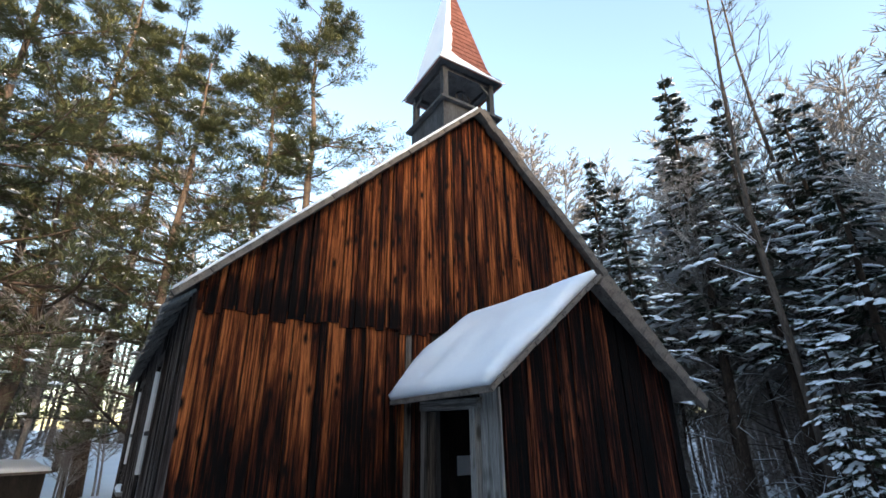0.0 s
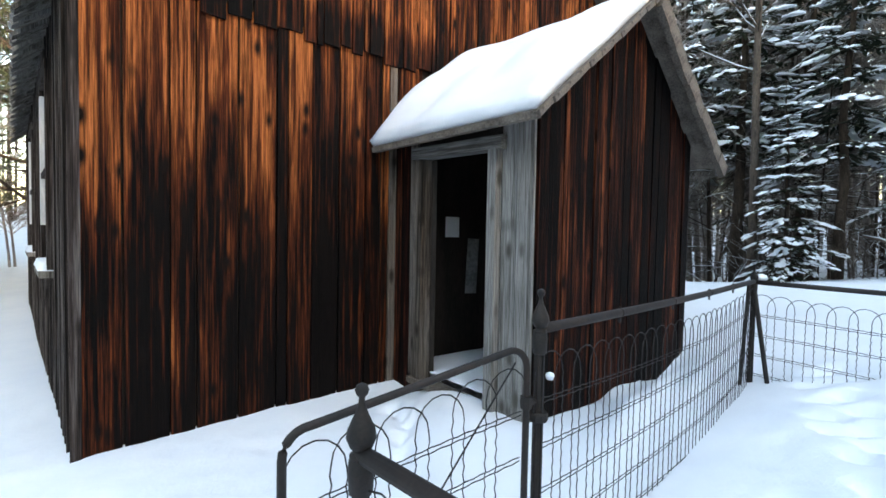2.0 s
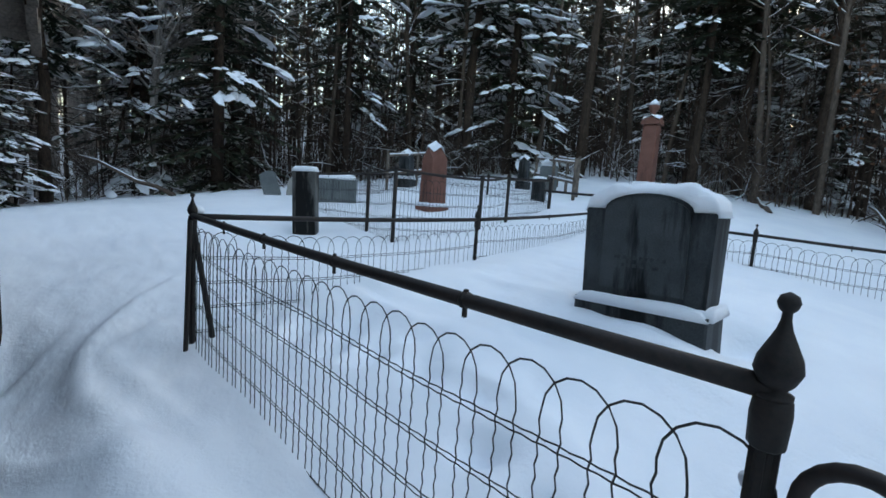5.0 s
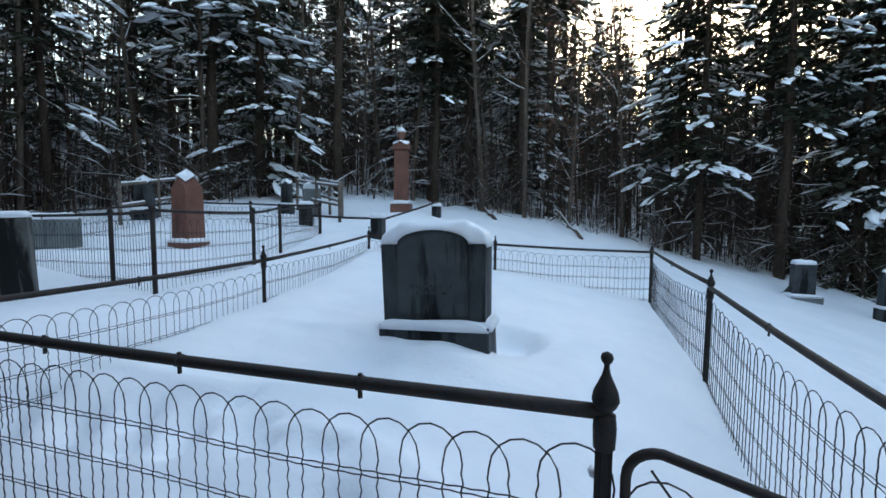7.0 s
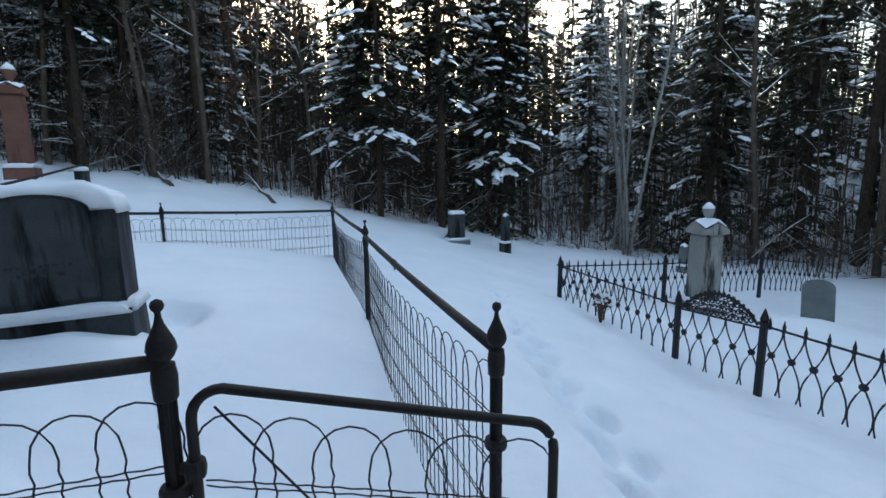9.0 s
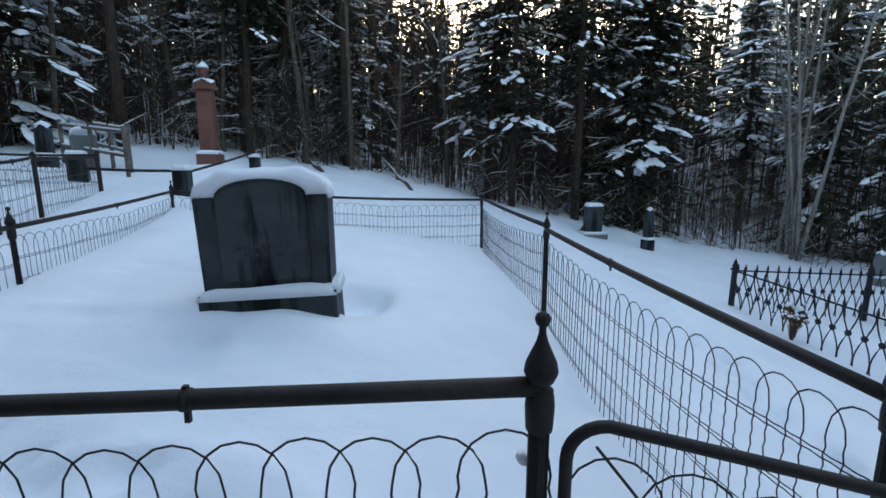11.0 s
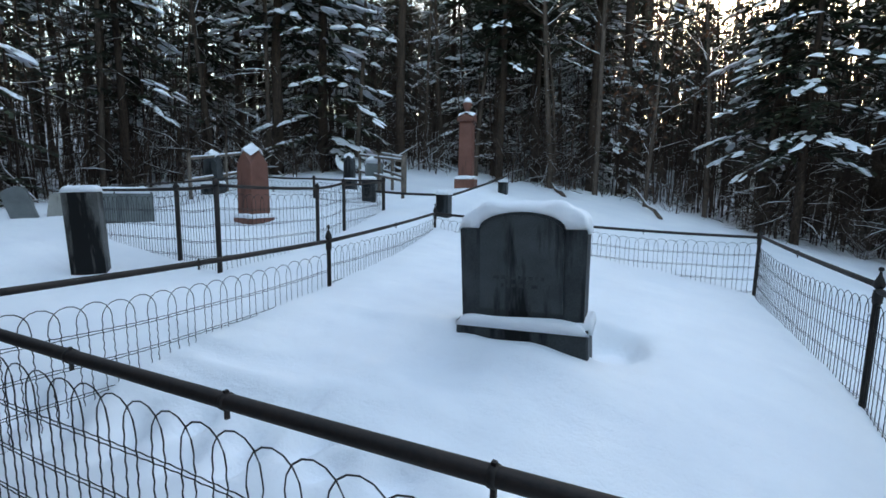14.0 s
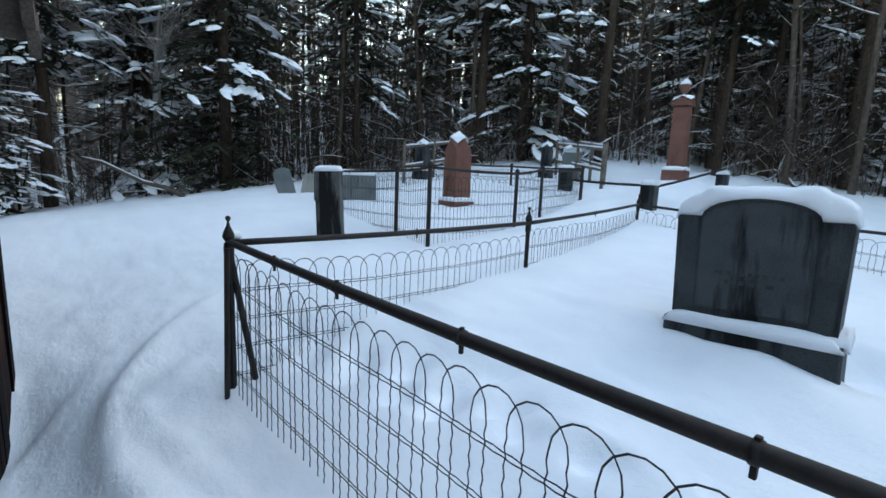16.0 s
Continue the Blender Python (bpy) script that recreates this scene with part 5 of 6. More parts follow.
def grow_conifer(name, h, seed, bare=0.05, wide=0.22, count=26, per=6, sprays=15, snowy=0.5, droop=0.05, spray_len=0.34, trunk_r=None, dead=0, gaps=0.12):
    """Spruce or fir: a straight trunk, whorls of drooping limbs, needle sprays, and snow lying on the limbs."""
    rs = random.Random(seed)
    r0 = trunk_r or h * 0.012
    trunk, crown, snow = Shape(), Shape(), Shape()
    trunk.tube([(rs.uniform(-.05, .05) * (i > 0), rs.uniform(-.05, .05) * (i > 0), h * i / 8 - (0.3 if i == 0 else 0)) for i in range(9)], [r0 * (1 - i / 8.3) + 0.008 for i in range(9)], 8)
    for i in range(count):
        u = (i + rs.uniform(-0.3, 0.3)) / count
        z = h * (bare + (1 - bare) * max(0.0, u))
        ln = h * wide * (1 - u) ** 1.05 * (0.55 + 0.45 * min(1.0, u * 5 + 0.35)) + 0.12
        for j in range(per):
            a = 2 * math.pi * (j + rs.random()) / per
            if rs.random() < gaps * (1.6 - u):
                continue
            l = ln * rs.uniform(0.55, 1.15)
            up = 0.25 - 0.45 * (1 - u)
            pts = limb_path(Vector((0, 0, z)), Vector((math.cos(a), math.sin(a), up)), l, droop, 4, rs, 0.08)
            trunk.tube(pts[::2], [max(0.006, l * 0.013) * (1 - k / 3) for k in range(3)], 3, False)
            for k in range(sprays):
                t = (k + rs.random()) / sprays
                t = 0.12 + 0.88 * t
                f = t * 4
                q = pts[min(3, int(f))].lerp(pts[min(4, int(f) + 1)], f - int(f))
                out = Vector((math.cos(a), math.sin(a), -0.15))
                sd = Vector((-math.sin(a), math.cos(a), 0)) * (1 if k % 2 else -1)
                d = out * rs.uniform(0.3, 1.0) + sd * rs.uniform(0.2, 1.1) + Vector((0, 0, rs.uniform(-0.5, 0.15)))
                ln_ = spray_len * rs.uniform(0.5, 1.2) * (1.3 - 0.75 * t) * (0.4 + 0.6 * (1 - u))
                spray(crown, q, d, ln_, spray_len * 0.15 * (0.45 + 0.55 * (1 - u)), rs)
                if t > 0.35 and rs.random() < 0.30 * snowy ** 1.5 + 0.02:
                    spray(snow, q + Vector((0, 0, 0.02)), d + Vector((0, 0, 0.08)), ln_ * 0.9, spray_len * 0.10, rs)
            if rs.random() < snowy:
                snow_pad(snow, pts, a, (0.12 + 0.22 * rs.random() ** 1.5) * min(1.5, 0.35 + l * 0.6), rs)
    for i in range(dead):
        z, a = h * bare * rs.uniform(0.08, 1.0), rs.uniform(0, 6.28)
        l = rs.uniform(0.5, 1.9)
        pts = limb_path(Vector((0, 0, z)), Vector((math.cos(a), math.sin(a), rs.uniform(-0.2, 0.3))), l, 0.06, 4, rs, 0.18)
        trunk.tube(pts, [0.012, 0.010, 0.008, 0.005, 0.002], 3, False)
        for k in (1, 2, 2, 3, 3, 4):
            b = a + rs.choice((-1, 1)) * rs.uniform(0.4, 1.2)
            trunk.tube(limb_path(pts[k], Vector((math.cos(b), math.sin(b), rs.uniform(-.5, .2))), l * rs.uniform(0.2, 0.5), 0.08, 2, rs, 0.25), [0.006, 0.004, 0.002], 3, False)
        if rs.random() < 0.35:
            snow.tube([p + Vector((0, 0, 0.012)) for p in pts[1:]], [0.007, 0.010, 0.007, 0.003], 3, False)
    return assemble(name, trunk, crown, snow, BARK, NEEDLE)


def assemble(name, trunk, crown, snow, bark, leaf, label=""):
    t = thing(name, pose(0, 0, -500), label, "tree")
    part("trunk", trunk, bark, t, smooth=True)
    if crown and crown.f:
        part("crown", crown, leaf, t)
    if snow and snow.f:
        tagged(part("snow_load", snow, SNOW, t, smooth=True), kind="stuff")
    return t


def grow_bare(name, h, seed, bark, stems=1, twigs=3, spread_=0.5, r0=0.07, snowy=0.25, leaves=0, low=0.3, limbs=26, twig=1.0):
    """A leafless tree: rising limbs that fork into fine twigs, with a little snow on them."""
    rs = random.Random(seed)
    wood, snow, leaf = Shape(), Shape(), Shape()
    for s_ in range(stems):
        a = rs.uniform(0, 6.28)
        lean = Vector((math.cos(a), math.sin(a), 0)) * (0.10 if stems > 1 else 0.03)
        base = Vector((rs.uniform(-.25, .25), rs.uniform(-.25, .25), -0.3)) if stems > 1 else Vector((0, 0, -0.3))
        hh = h * rs.uniform(0.8, 1.05)
        tr = limb_path(base, Vector((lean.x, lean.y, 1)), hh, -0.02, 9, rs, 0.05)
        wood.tube(tr, [r0 * (1 - i / 10.5) for i in range(10)], 7, False)
        for i in range(int(limbs * (1 if stems == 1 else 0.6))):
            t = rs.uniform(low, 0.98)
            f = t * 9
            p = tr[int(f)].lerp(tr[min(9, int(f) + 1)], f - int(f))
            b = rs.uniform(0, 6.28)
            l = hh * spread_ * 0.42 * (1.15 - t) * rs.uniform(0.5, 1.2) + 0.3
            pts = limb_path(p, Vector((math.cos(b), math.sin(b), rs.uniform(0.5, 1.3))), l, -0.02, 4, rs, 0.14)
            r = max(0.006, r0 * 0.32 * (1.1 - t))
            wood.tube(pts, [r, r * 0.8, r * 0.55, r * 0.35, 0.003], 4, False)
            if rs.random() < snowy:
                snow.tube([q + Vector((0, 0, r * 0.9 + 0.004)) for q in pts[:4]], [r * 0.55, r * 0.6, r * 0.4, 0.003], 3, False)
            for k in range(1, 5):
                for w in range(twigs):
                    c = b + rs.uniform(-1.3, 1.3)
                    tw = limb_path(pts[k], Vector((math.cos(c), math.sin(c), rs.uniform(0.1, 1.2))), l * rs.uniform(0.18, 0.42), 0.0, 2, rs, 0.22)
                    wood.tube(tw[::2], [0.0055 * twig, 0.002 * twig], 3, False)
                    if rs.random() < 0.5:
                        c += rs.choice((-0.7, 0.7))
                        wood.tube([tw[1], tw[1] + Vector((math.cos(c), math.sin(c), rs.uniform(0, 0.9))).normalized() * l * 0.16], [0.0035 * twig, 0.0018 * twig], 3, False)
                    if leaves and rs.random() < leaves:
                        for q in tw[1:]:
                            spray(leaf, q, Vector((rs.uniform(-1, 1), rs.uniform(-1, 1), -0.8)), 0.10, 0.04, rs)
    return assemble(name, wood, leaf, snow, bark, DEAD_LEAF)


def grow_pine(name, h, seed, bare=0.30):
    """A white pine: stout trunk, long limbs that sweep out and up, needles in airy tufts along their outer halves."""
    rs = random.Random(seed)
    wood, crown, snow = Shape(), Shape(), Shape()
    wood.tube([(rs.uniform(-.12, .12) * (i > 0), rs.uniform(-.12, .12) * (i > 0), h * i / 9 - (0.3 if i == 0 else 0)) for i in range(10)], [h * 0.012 * (1 - i / 9.8) + 0.012 for i in range(10)], 9, False)
    n = 60
    for i in range(n):
        u = (i + rs.random()) / n
        z = h * (bare + (1 - bare) * u)
        a = rs.uniform(0, 6.28)
        l = h * 0.27 * (1 - u * 0.72) * rs.uniform(0.55, 1.2)
        pts = limb_path(Vector((0, 0, z)), Vector((math.cos(a), math.sin(a), rs.uniform(-0.15, 0.40))), l, -0.025, 5, rs, 0.15)
        wood.tube(pts, [l * 0.014, l * 0.011, l * 0.009, l * 0.007, l * 0.005, 0.005], 4, False)
        for k in range(2, 6):
            for w in range(5):
                b = a + rs.uniform(-1.3, 1.3)
                tw = limb_path(pts[k].lerp(pts[k - 1], rs.random()), Vector((math.cos(b), math.sin(b), rs.uniform(-0.1, 0.4))), l * rs.uniform(0.12, 0.30), 0, 2, rs, 0.2)
                wood.tube(tw, [0.010, 0.007, 0.004], 3, False)
                for q in (tw[1], tw[1].lerp(tw[2], 0.5), tw[2]):
                    for m_ in range(9):
                        d = Vector((rs.uniform(-1, 1), rs.uniform(-1, 1), rs.uniform(-0.15, 0.8)))
                        spray(crown, q + d * 0.07, d + Vector((math.cos(b), math.sin(b), 0)) * 0.7, rs.uniform(0.16, 0.32), 0.015, rs)
                if rs.random() < 0.16:
                    lump(snow, tw[2] + Vector((0, 0, 0.05)), rs.uniform(0.05, 0.13), 0.05, rs)
    return assemble(name, wood, crown, snow, BARK_PINE, NEEDLE_PINE)


KINDS = {
    "spruce": [grow_conifer("spruce", 9.5, 1, 0.06, 0.21, 23, 7, 34, 0.85, 0.06, 0.36), grow_conifer("spruce", 7.5, 2, 0.04, 0.25, 20, 7, 34, 0.90, 0.06, 0.36), grow_conifer("spruce", 11.0, 3, 0.30, 0.17, 22, 6, 32, 0.88, 0.06, 0.38, dead=26, gaps=0.2),
               grow_conifer("spruce", 12.0, 13, 0.03, 0.20, 30, 8, 36, 0.30, 0.09, 0.38)],
    "tall_fir": [grow_conifer("tall_fir", 14.0, 4, 0.30, 0.15, 23, 7, 30, 0.16, 0.08, 0.42, 0.13, 54, 0.2), grow_conifer("tall_fir", 16.0, 5, 0.40, 0.13, 22, 7, 30, 0.12, 0.08, 0.44, 0.15, 64, 0.2), grow_conifer("tall_fir", 12.0, 6, 0.20, 0.17, 24, 7, 30, 0.26, 0.08, 0.40, 0.10, 44, 0.2)],
    "bare_tree": [grow_bare("bare_tree", 11.0, 7, BARK_GREY, twig=1.4, snowy=0.6), grow_bare("bare_tree", 13.0, 8, BARK_GREY, r0=0.09, spread_=0.4, twig=1.4, snowy=0.6), grow_bare("bare_tree", 8.0, 9, BARK_GREY, r0=0.045, low=0.15), grow_bare("bare_tree", 9.0, 12, BARK, r0=0.05, twigs=2, low=0.2)],
    "frosted_tree": [grow_bare("frosted_tree", 16.0, 41, BARK_FROST, 1, 4, 0.66, 0.12, 0.2, 0, 0.22, 92, 4.2), grow_bare("frosted_tree", 16.0, 42, BARK_FROST, 2, 4, 0.58, 0.10, 0.2, 0, 0.22, 84, 4.2)],
    "birch": [grow_bare("birch", 12.0, 10, BARK_PALE, 4, 3, 0.30, 0.060, 0.2)],
    "beech": [grow_bare("beech", 7.0, 11, BARK_GREY, 1, 3, 0.7, 0.05, 0.3, 0.8, 0.2)],
    "pine": [grow_pine("pine", 17.0, 21, 0.18), grow_pine("pine", 15.0, 22, 0.12), grow_pine("pine", 19.0, 23, 0.24)],
    "sapling": [grow_bare("sapling", 2.6, 31, BARK_GREY, 3, 2, 1.0, 0.014, 0.5, 0, 0.1, 9), grow_bare("sapling", 3.6, 32, BARK, 2, 2, 0.9, 0.018, 0.5, 0, 0.1, 12), grow_bare("sapling", 1.7, 33, BARK_GREY, 4, 2, 1.2, 0.010, 0.6, 0, 0.05, 7)],
}
LABELS = {
    "spruce": "dark green spruce with lumps of snow on its limbs",
    "tall_fir": "tall dark fir with a bare lower trunk and dead limbs",
    "bare_tree": "leafless grey tree with fine snow-dusted twigs",
    "frosted_tree": "tall leafless tree with pale frosted twigs",
    "birch": "pale clump of birch stems without leaves",
    "beech": "young beech with some dead brown leaves",
    "pine": "tall white pine with airy olive needle tufts",
    "sapling": "leafless sapling with snow-dusted twigs at the wood's edge",
}
tr_rng = random.Random(77)


def plant(kind, x, y, variant=None, scale=None, turn=None):
    src = KINDS[kind][variant if variant is not None else tr_rng.randrange(len(KINDS[kind]))]
    s = scale or tr_rng.uniform(0.85, 1.2)
    m = pose(x, y, gz(x, y) - 0.05, tr_rng.uniform(-1.5, 1.5), tr_rng.uniform(-1.5, 1.5), turn if turn is not None else tr_rng.uniform(0, 360))
    t = copy_thing(src, m)
    t.scale = (s, s, s)
    return tagged(t, LABELS[kind], "tree", "trees of the wood")


# trees that stand out singly
for kind, x, y, v, s in (
    ("spruce", 15.0, 8.0, 2, 1.36), ("spruce", 14.6, 11.4, 2, 1.22), ("spruce", 15.2, 6.3, 2, 1.15), ("spruce", 14.3, 3.9, 2, 0.90), ("spruce", 13.2, 4.6, 1, 0.62),
    ("spruce", 16.8, 5.2, 2, 1.15), ("spruce", 15.6, 2.0, 0, 1.1), ("spruce", 17.6, 9.6, 2, 1.25), ("spruce", 13.6, 9.6, 2, 0.95),
    ("frosted_tree", 15.2, 14.2, 0, 1.16), ("frosted_tree", 13.6, 15.4, 1, 1.0), ("frosted_tree", 20.4, 8.8, 0, 1.16), ("frosted_tree", 18.6, 10.6, 1, 1.1), ("frosted_tree", 21.3, 6.3, 1, 1.15), ("frosted_tree", 21.5, 3.2, 0, 1.15),
    ("bare_tree", 17.6, 5.0, 1, 1.45), ("frosted_tree", 23.0, 4.6, 1, 1.2), ("frosted_tree", 19.6, 1.2, 0, 1.1), ("frosted_tree", 17.4, 12.6, 0, 1.05), ("frosted_tree", 22.6, 10.0, 0, 1.2), ("frosted_tree", 9.5, 22.0, 0, 1.2),
    ("frosted_tree", 16.4, 16.0, 1, 1.25), ("frosted_tree", 14.4, 13.4, 0, 1.12), ("frosted_tree", 19.4, 12.4, 0, 1.15), ("frosted_tree", 22.0, 7.6, 0, 1.2), ("frosted_tree", 20.2, 5.0, 0, 1.05),
    ("frosted_tree", -3.0, 22.0, 0, 1.0), ("frosted_tree", 1.6, 21.6, 1, 1.0), ("frosted_tree", -6.2, 21.0, 0, 0.9), ("frosted_tree", 4.2, 23.5, 0, 1.0), ("frosted_tree", -9.0, 20.5, 1, 0.9),
    ("spruce", 13.0, -6.3, 2, 1.25), ("spruce", 12.4, -7.6, 0, 1.30), ("tall_fir", 14.4, -2.9, 2, 1.0),
    ("tall_fir", 0.1, -11.3, 2, 1.0), ("tall_fir", -1.9, -11.4, 0, 1.0), ("tall_fir", -4.3, -12.4, 2, 1.05), ("tall_fir", -5.6, -13.4, 0, 0.95), ("tall_fir", -3.5, -14.2, 1, 0.9), ("beech", 3.6, -10.9, 0, 1.2), ("birch", -7.5, -9.8, 0, 1.05), ("birch", -8.0, -10.6, 0, 0.95),
    ("spruce", -10.6, -9.8, 3, 1.0), ("spruce", -13.4, -9.0, 3, 1.1), ("spruce", -9.2, -11.2, 3, 0.92), ("spruce", -15.5, -6.6, 3, 1.0), ("bare_tree", 6.2, -10.6, 1, 1.0),
    ("pine", -4.6, 17.2, 0, 1.15), ("pine", 0.3, 18.6, 1, 1.15), ("pine", 5.4, 20.5, 2, 1.30), ("pine", -7.5, 19.0, 1, 1.2),
    ("pine", -3.4, 20.5, 2, 1.15), ("pine", 2.9, 20.2, 1, 1.3), ("pine", -1.2, 24.5, 2, 1.2), ("pine", -10.0, 23.0, 0, 1.2), ("pine", -6.0, 14.2, 1, 1.1), ("pine", -5.8, 27.0, 1, 1.3),
):
    plant(kind, x, y, v, s)


def edge_radius(a):
    """How far the wood's edge lies from the middle of the graveyard, by direction in degrees from +x."""
    pts = ((-180, 14.5), (-150, 14.0), (-120, 12.3), (-95, 11.0), (-70, 10.6), (-45, 11.2), (-20, 11.4), (5, 11.0), (25, 12.5), (50, 15.5), (75, 23.0), (100, 25.0), (130, 24.0), (160, 18.0), (180, 14.5))
    for (a0, r0), (a1, r1) in zip(pts, pts[1:]):
        if a0 <= a <= a1:
            return r0 + (r1 - r0) * (a - a0) / (a1 - a0)
    return 15.0


def plant_wood():
    placed = []
    rs = random.Random(5)
    tries = 0
    while len(placed) < 290 and tries < 6000:
        tries += 1
        a = rs.uniform(-180, 180)
        depth = rs.random() ** 1.35 * 17.0
        r = edge_radius(a) + depth
        x, y = 2.5 + r * math.cos(radians(a)), -0.8 + r * math.sin(radians(a))
        back = 55 < a < 165
        if any((x - px) ** 2 + (y - py) ** 2 < (0.75 + 0.03 * depth) ** 2 for px, py in placed):
            continue
        if back and rs.random() < 0.62:
            continue
        if 2 < a < 50 and depth < 7.0 and rs.random() < 0.45:
            continue
        if -160 < a < -112 and depth > 4.0 and rs.random() < 0.2:
            continue
        if -152 < a < -120 and depth < 4.0:        # room for the birches and the dark spruces
            continue
        placed.append((x, y))
        q = rs.random()
        if back:
            plant("pine" if q < 0.16 else "frosted_tree" if q < 0.55 else "bare_tree" if q < 0.9 else "spruce", x, y, None, rs.uniform(0.6, 1.0))
        elif 12 < a < 56:
            plant("bare_tree" if q < 0.42 else "frosted_tree" if q < 0.80 else "spruce", x, y, 2 if q >= 0.80 else None, rs.uniform(0.9, 1.4) if q < 0.42 else rs.uniform(0.7, 1.0))
        elif -30 < a <= 12:
            plant("bare_tree" if q < 0.40 else "tall_fir" if q < 0.76 else "spruce" if q < 0.92 else "sapling", x, y, None, rs.uniform(0.7, 1.1))
        elif -108 < a < -82 and depth > 3.0:       # leafless growth where the low sun shows through
            plant("bare_tree" if q < 0.62 else "tall_fir", x, y)
        elif depth < 2.0:
            plant("bare_tree" if q < 0.46 else "tall_fir" if q < 0.68 else "spruce" if q < 0.74 else "sapling", x, y)
        else:
            plant("tall_fir" if q < 0.44 else "spruce" if q < 0.54 else "bare_tree", x, y)
    for i in range(26):                            # low frosted growth behind the chapel
        a = rs.uniform(72, 128)
        r = edge_radius(a) + rs.uniform(-3.5, 4.0)
        plant("frosted_tree", 2.5 + r * math.cos(radians(a)), -0.8 + r * math.sin(radians(a)), None, rs.uniform(0.22, 0.45))
    for i in range(120):
        a = rs.uniform(-175, 40)
        r = edge_radius(a) + rs.uniform(-0.5, 2.2)
        plant("sapling", 2.5 + r * math.cos(radians(a)), -0.8 + r * math.sin(radians(a)))


plant_wood()
for row in KINDS.values():
    for ob_ in row:
        for o_ in [*ob_.children_recursive, ob_]:
            bpy.data.objects.remove(o_)


def far_woods():
    """The deep wood: thin stems and rough crowns too many to count."""
    rs = random.Random(9)
    dark, pale, crown = Shape(), Shape(), Shape()
    for i in range(3400):
        a = rs.uniform(-180, 180)
        r = edge_radius(a) + 14 + 34 * rs.random()
        if rs.random() < (0.15 if -96 < a < -84 else 0.15 if -165 < a < -120 else 0.5 if 70 < a < 140 else 0.55 if -46 < a < -6 else 0.0):
            continue
        x, y = 2.5 + r * math.cos(radians(a)), -0.8 + r * math.sin(radians(a))
        wood = pale if 2 < a < 60 else dark
        g, h = gz(x, y), rs.uniform(9, 15)
        lx, ly = rs.uniform(-.4, .4), rs.uniform(-.4, .4)
        wood.tube([(x, y, g - 0.3), (x + lx * 0.4, y + ly * 0.4, g + h * 0.5), (x + lx, y + ly, g + h)], [rs.uniform(0.07, 0.16), 0.07, 0.02], 4, False)
        con = rs.random() < (0.42 if -98 < a < -82 else 0.25 if 50 < a < 165 else 0.42 if -46 < a < -6 else 0.12 if 2 < a < 60 else 0.55)
        for k in range(52 if con else 44):
            t = rs.uniform(0.12, 1.0)
            b = rs.uniform(0, 6.28)
            p = Vector((x + lx * t, y + ly * t, g + h * t))
            l = (1.1 - t) * rs.uniform(1.0, 2.8) + 0.3
            if con:
                spray(crown, p, Vector((math.cos(b), math.sin(b), rs.uniform(-0.5, 0.1))), l, 0.15, rs)
            else:
                wood.tube([p, p + Vector((math.cos(b), math.sin(b), rs.uniform(0.1, 1.0))).normalized() * l], [0.015, 0.006], 3, False)
    f = thing("far_woods", Matrix(), "dense mixed winter wood fading into the distance", "woods", kind="stuff")
    part("stems", dark, BARK_GREY, f)
    part("frosted_stems", pale, BARK_FROST, f)
    part("crowns", crown, NEEDLE, f)


far_woods()


def brushwood():
    """Fallen limbs and brush under the wood's edge, with snow on them."""
    rs = random.Random(15)
    wood, snow = Shape(), Shape()
    for i in range(420):
        a = rs.uniform(-170, 38)
        r = edge_radius(a) + rs.uniform(-0.2, 5.0)
        x, y = 2.5 + r * math.cos(radians(a)), -0.8 + r * math.sin(radians(a))
        g, b = gz(x, y), rs.uniform(0, 6.28)
        l = rs.uniform(0.5, 2.2)
        pts = limb_path(Vector((x, y, g - 0.03)), Vector((math.cos(b), math.sin(b), rs.uniform(0.05, 0.9))), l, 0.05, 4, rs, 0.25)
        q = rs.uniform(0.005, 0.018)
        wood.tube(pts, [q, q * 0.9, q * 0.7, q * 0.5, q * 0.3], 4, False)
        for k in (1, 2, 3):
            c = b + rs.uniform(-1.2, 1.2)
            wood.tube([pts[k], pts[k] + Vector((math.cos(c), math.sin(c), rs.uniform(0, 0.8))).normalized() * l * 0.4], [q * 0.5, q * 0.2], 3, False)
        if rs.random() < 0.6:
            snow.tube([p + Vector((0, 0, q + 0.004)) for p in pts], [q * 1.2, q * 1.3, q, q * 0.8, 0.003], 4, False)
    f = thing("brushwood", Matrix(), "tangle of fallen limbs and brush dusted with snow", "brushwood", kind="stuff")
    part("limbs", wood, BARK_GREY, f)
    part("limb_snow", snow, SNOW, f)


brushwood()


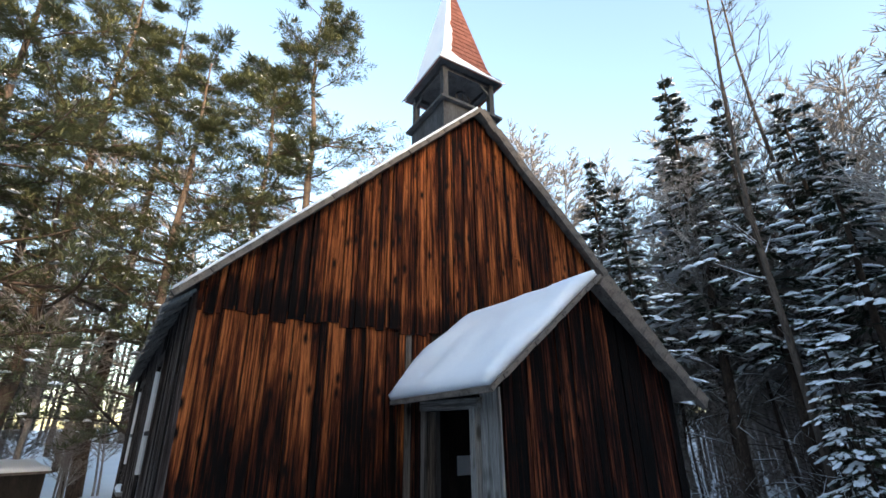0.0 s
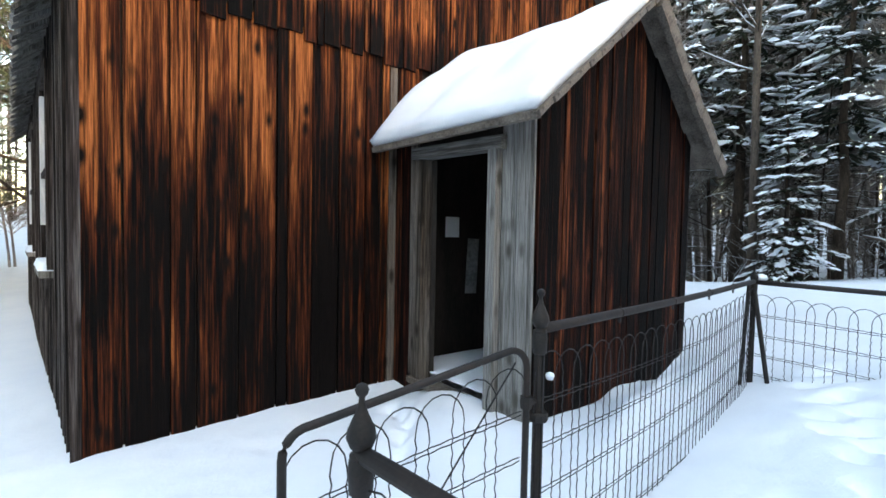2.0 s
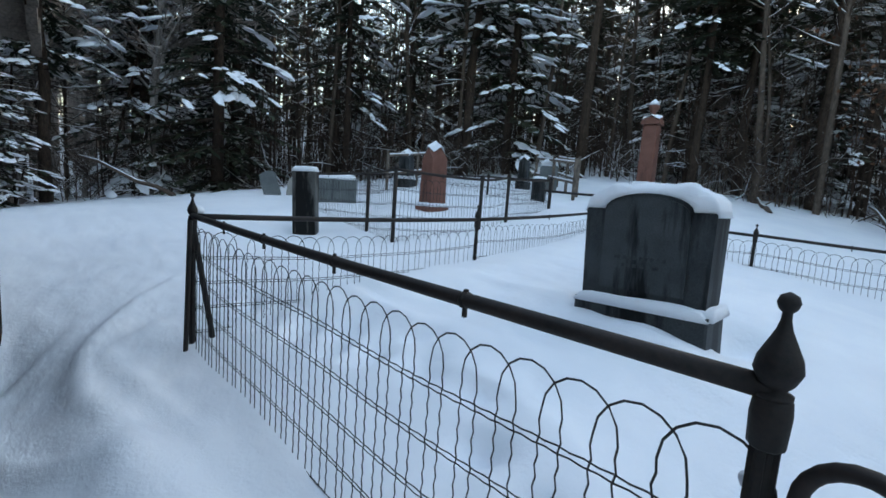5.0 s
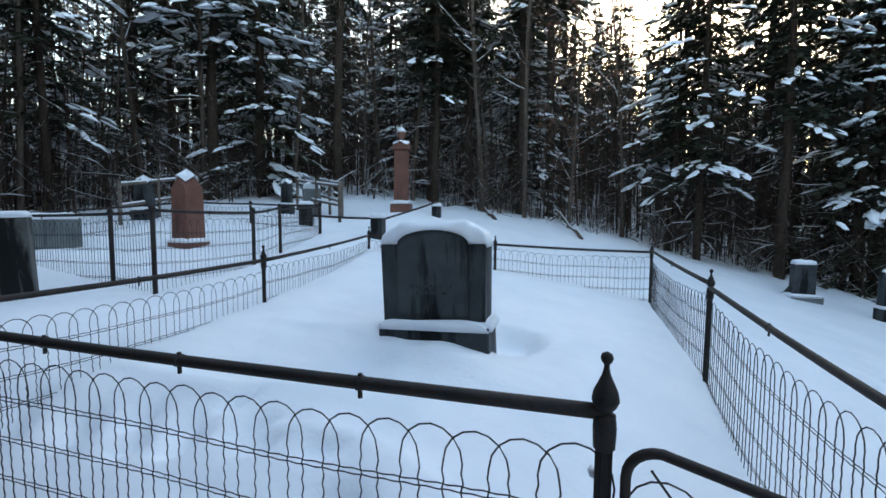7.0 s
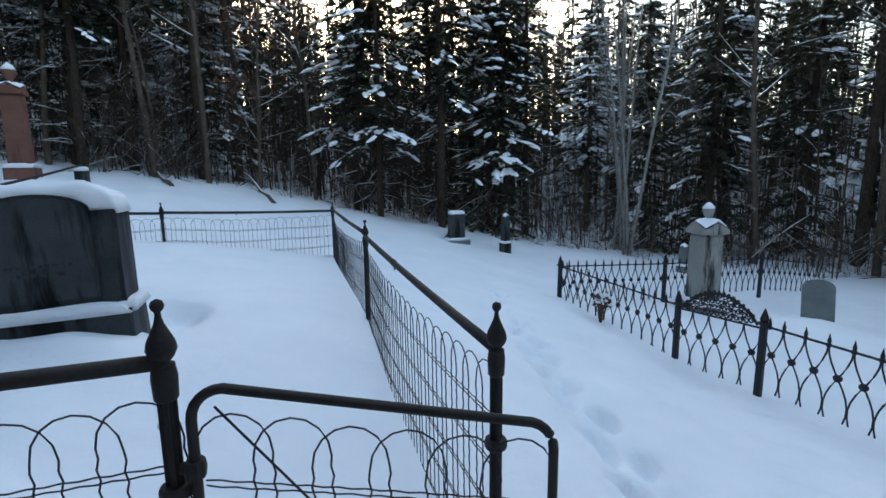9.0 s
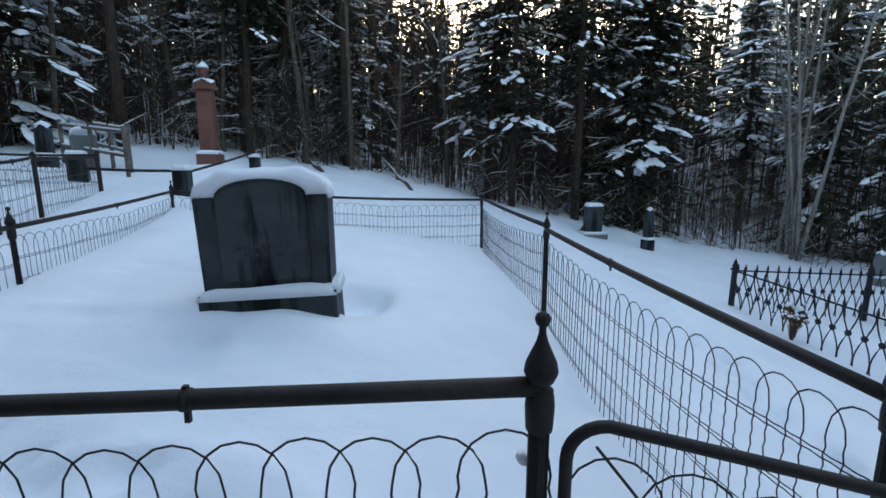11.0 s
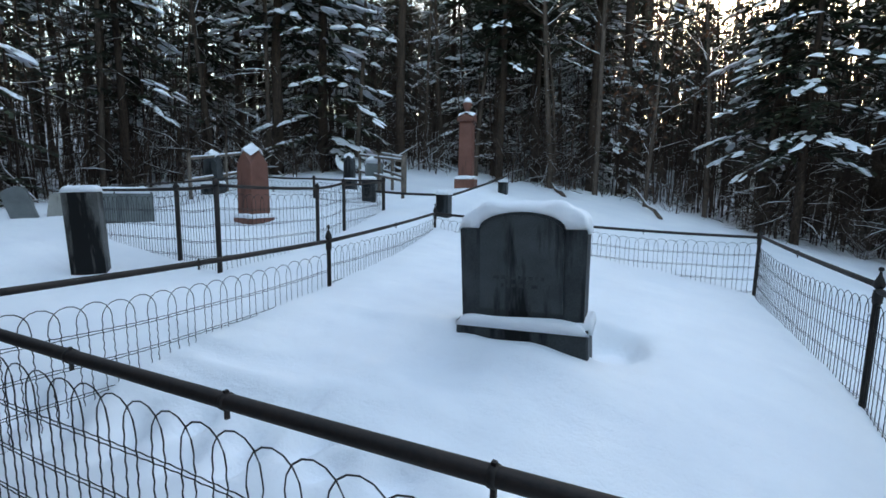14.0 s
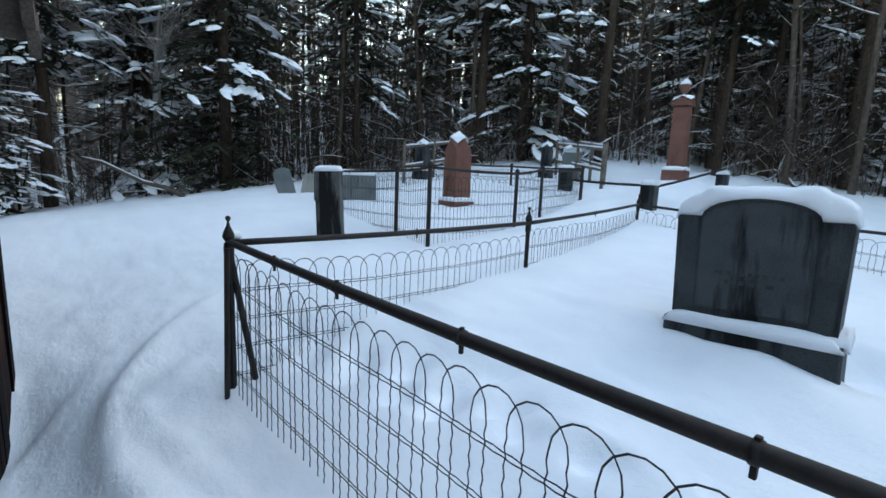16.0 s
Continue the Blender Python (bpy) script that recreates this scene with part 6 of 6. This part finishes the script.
def undergrowth():
    """Crowded thin brown stems and dead lower twigs under the trees, too many to count."""
    rs = random.Random(23)
    wood, snow = Shape(), Shape()
    for i in range(4200):
        a = rs.uniform(-178, 52) if rs.random() < 0.93 else rs.uniform(52, 165)
        r = edge_radius(a) + 0.6 + 11.0 * rs.random() ** 1.2
        if a > 2 and rs.random() < 0.92:
            continue
        x, y = 2.5 + r * math.cos(radians(a)), -0.8 + r * math.sin(radians(a))
        g, h, b = gz(x, y), rs.choice((0.8, 1.6, 2.6, 3.8, 5.5)) * rs.uniform(0.7, 1.3), rs.uniform(0, 6.28)
        lean = rs.uniform(0.0, 0.16)
        pts = limb_path(Vector((x, y, g - 0.1)), Vector((math.cos(b) * lean, math.sin(b) * lean, 1)), h, -0.01, 4, rs, 0.07)
        q = 0.0035 + 0.0042 * h * rs.uniform(0.4, 1.1)
        wood.tube(pts, [q, q * 0.85, q * 0.7, q * 0.5, 0.002], 4, False)
        for k in range(5 + int(h * 2.2)):
            t = rs.uniform(0.25, 3.9)
            p, c = pts[int(t)].lerp(pts[int(t) + 1], t - int(t)), rs.uniform(0, 6.28)
            l = rs.uniform(0.15, 0.55) * (0.5 + 0.15 * h)
            tw = limb_path(p, Vector((math.cos(c), math.sin(c), rs.uniform(-0.3, 0.7))), l, 0.02, 2, rs, 0.3)
            wood.tube(tw, [0.0045, 0.0032, 0.0016], 3, False)
            if rs.random() < 0.10:
                snow.tube([p_ + Vector((0, 0, 0.006)) for p_ in tw], [0.005, 0.006, 0.002], 3, False)
    f = thing("undergrowth", Matrix(), "crowded thin brown stems and dead twigs under the trees", "undergrowth", kind="stuff")
    part("stems", wood, BARK_BROWN, f)
    part("twig_snow", snow, SNOW, f)


undergrowth()


def fallen_log(x, y, l, turn, rise, r, label):
    g = gz(x, y)
    d = Vector((math.cos(radians(turn)) * l, math.sin(radians(turn)) * l, rise))
    t = thing("fallen_log", pose(x, y, g), label, "log", "fallen logs")
    pts = [d * (k / 5) + Vector((0, 0, 0.04 * math.sin(k * 2.1))) for k in range(6)]
    part("stem", Shape().tube(pts, [r * (1 - k / 9) for k in range(6)], 8), BARK_GREY, t, smooth=True)
    part("log_snow", Shape().tube([p + Vector((0, 0, r * 0.75)) for p in pts[1:]], [r * 0.25, r * 0.35, r * 0.3, r * 0.2, r * 0.1], 6), SNOW, t, smooth=True)
    for k in (1, 2, 3, 4):
        a = radians(turn) + (0.9 if k % 2 else -0.9)
        part("snag", Shape().tube([pts[k], pts[k] + Vector((math.cos(a), math.sin(a), 0.5)) * l * 0.22], [r * 0.35, r * 0.1], 5), BARK_GREY, t)


fallen_log(3.0, -9.2, 2.0, -60, 0.8, 0.05, "grey fallen trunk leaning up into the brush")
fallen_log(5.4, -9.3, 2.2, -60, 0.5, 0.06, "fallen trunk in the brush with snow on top")
fallen_log(12.4, 1.8, 1.8, 60, 0.7, 0.05, "thin leaning dead stem at the wood's edge")
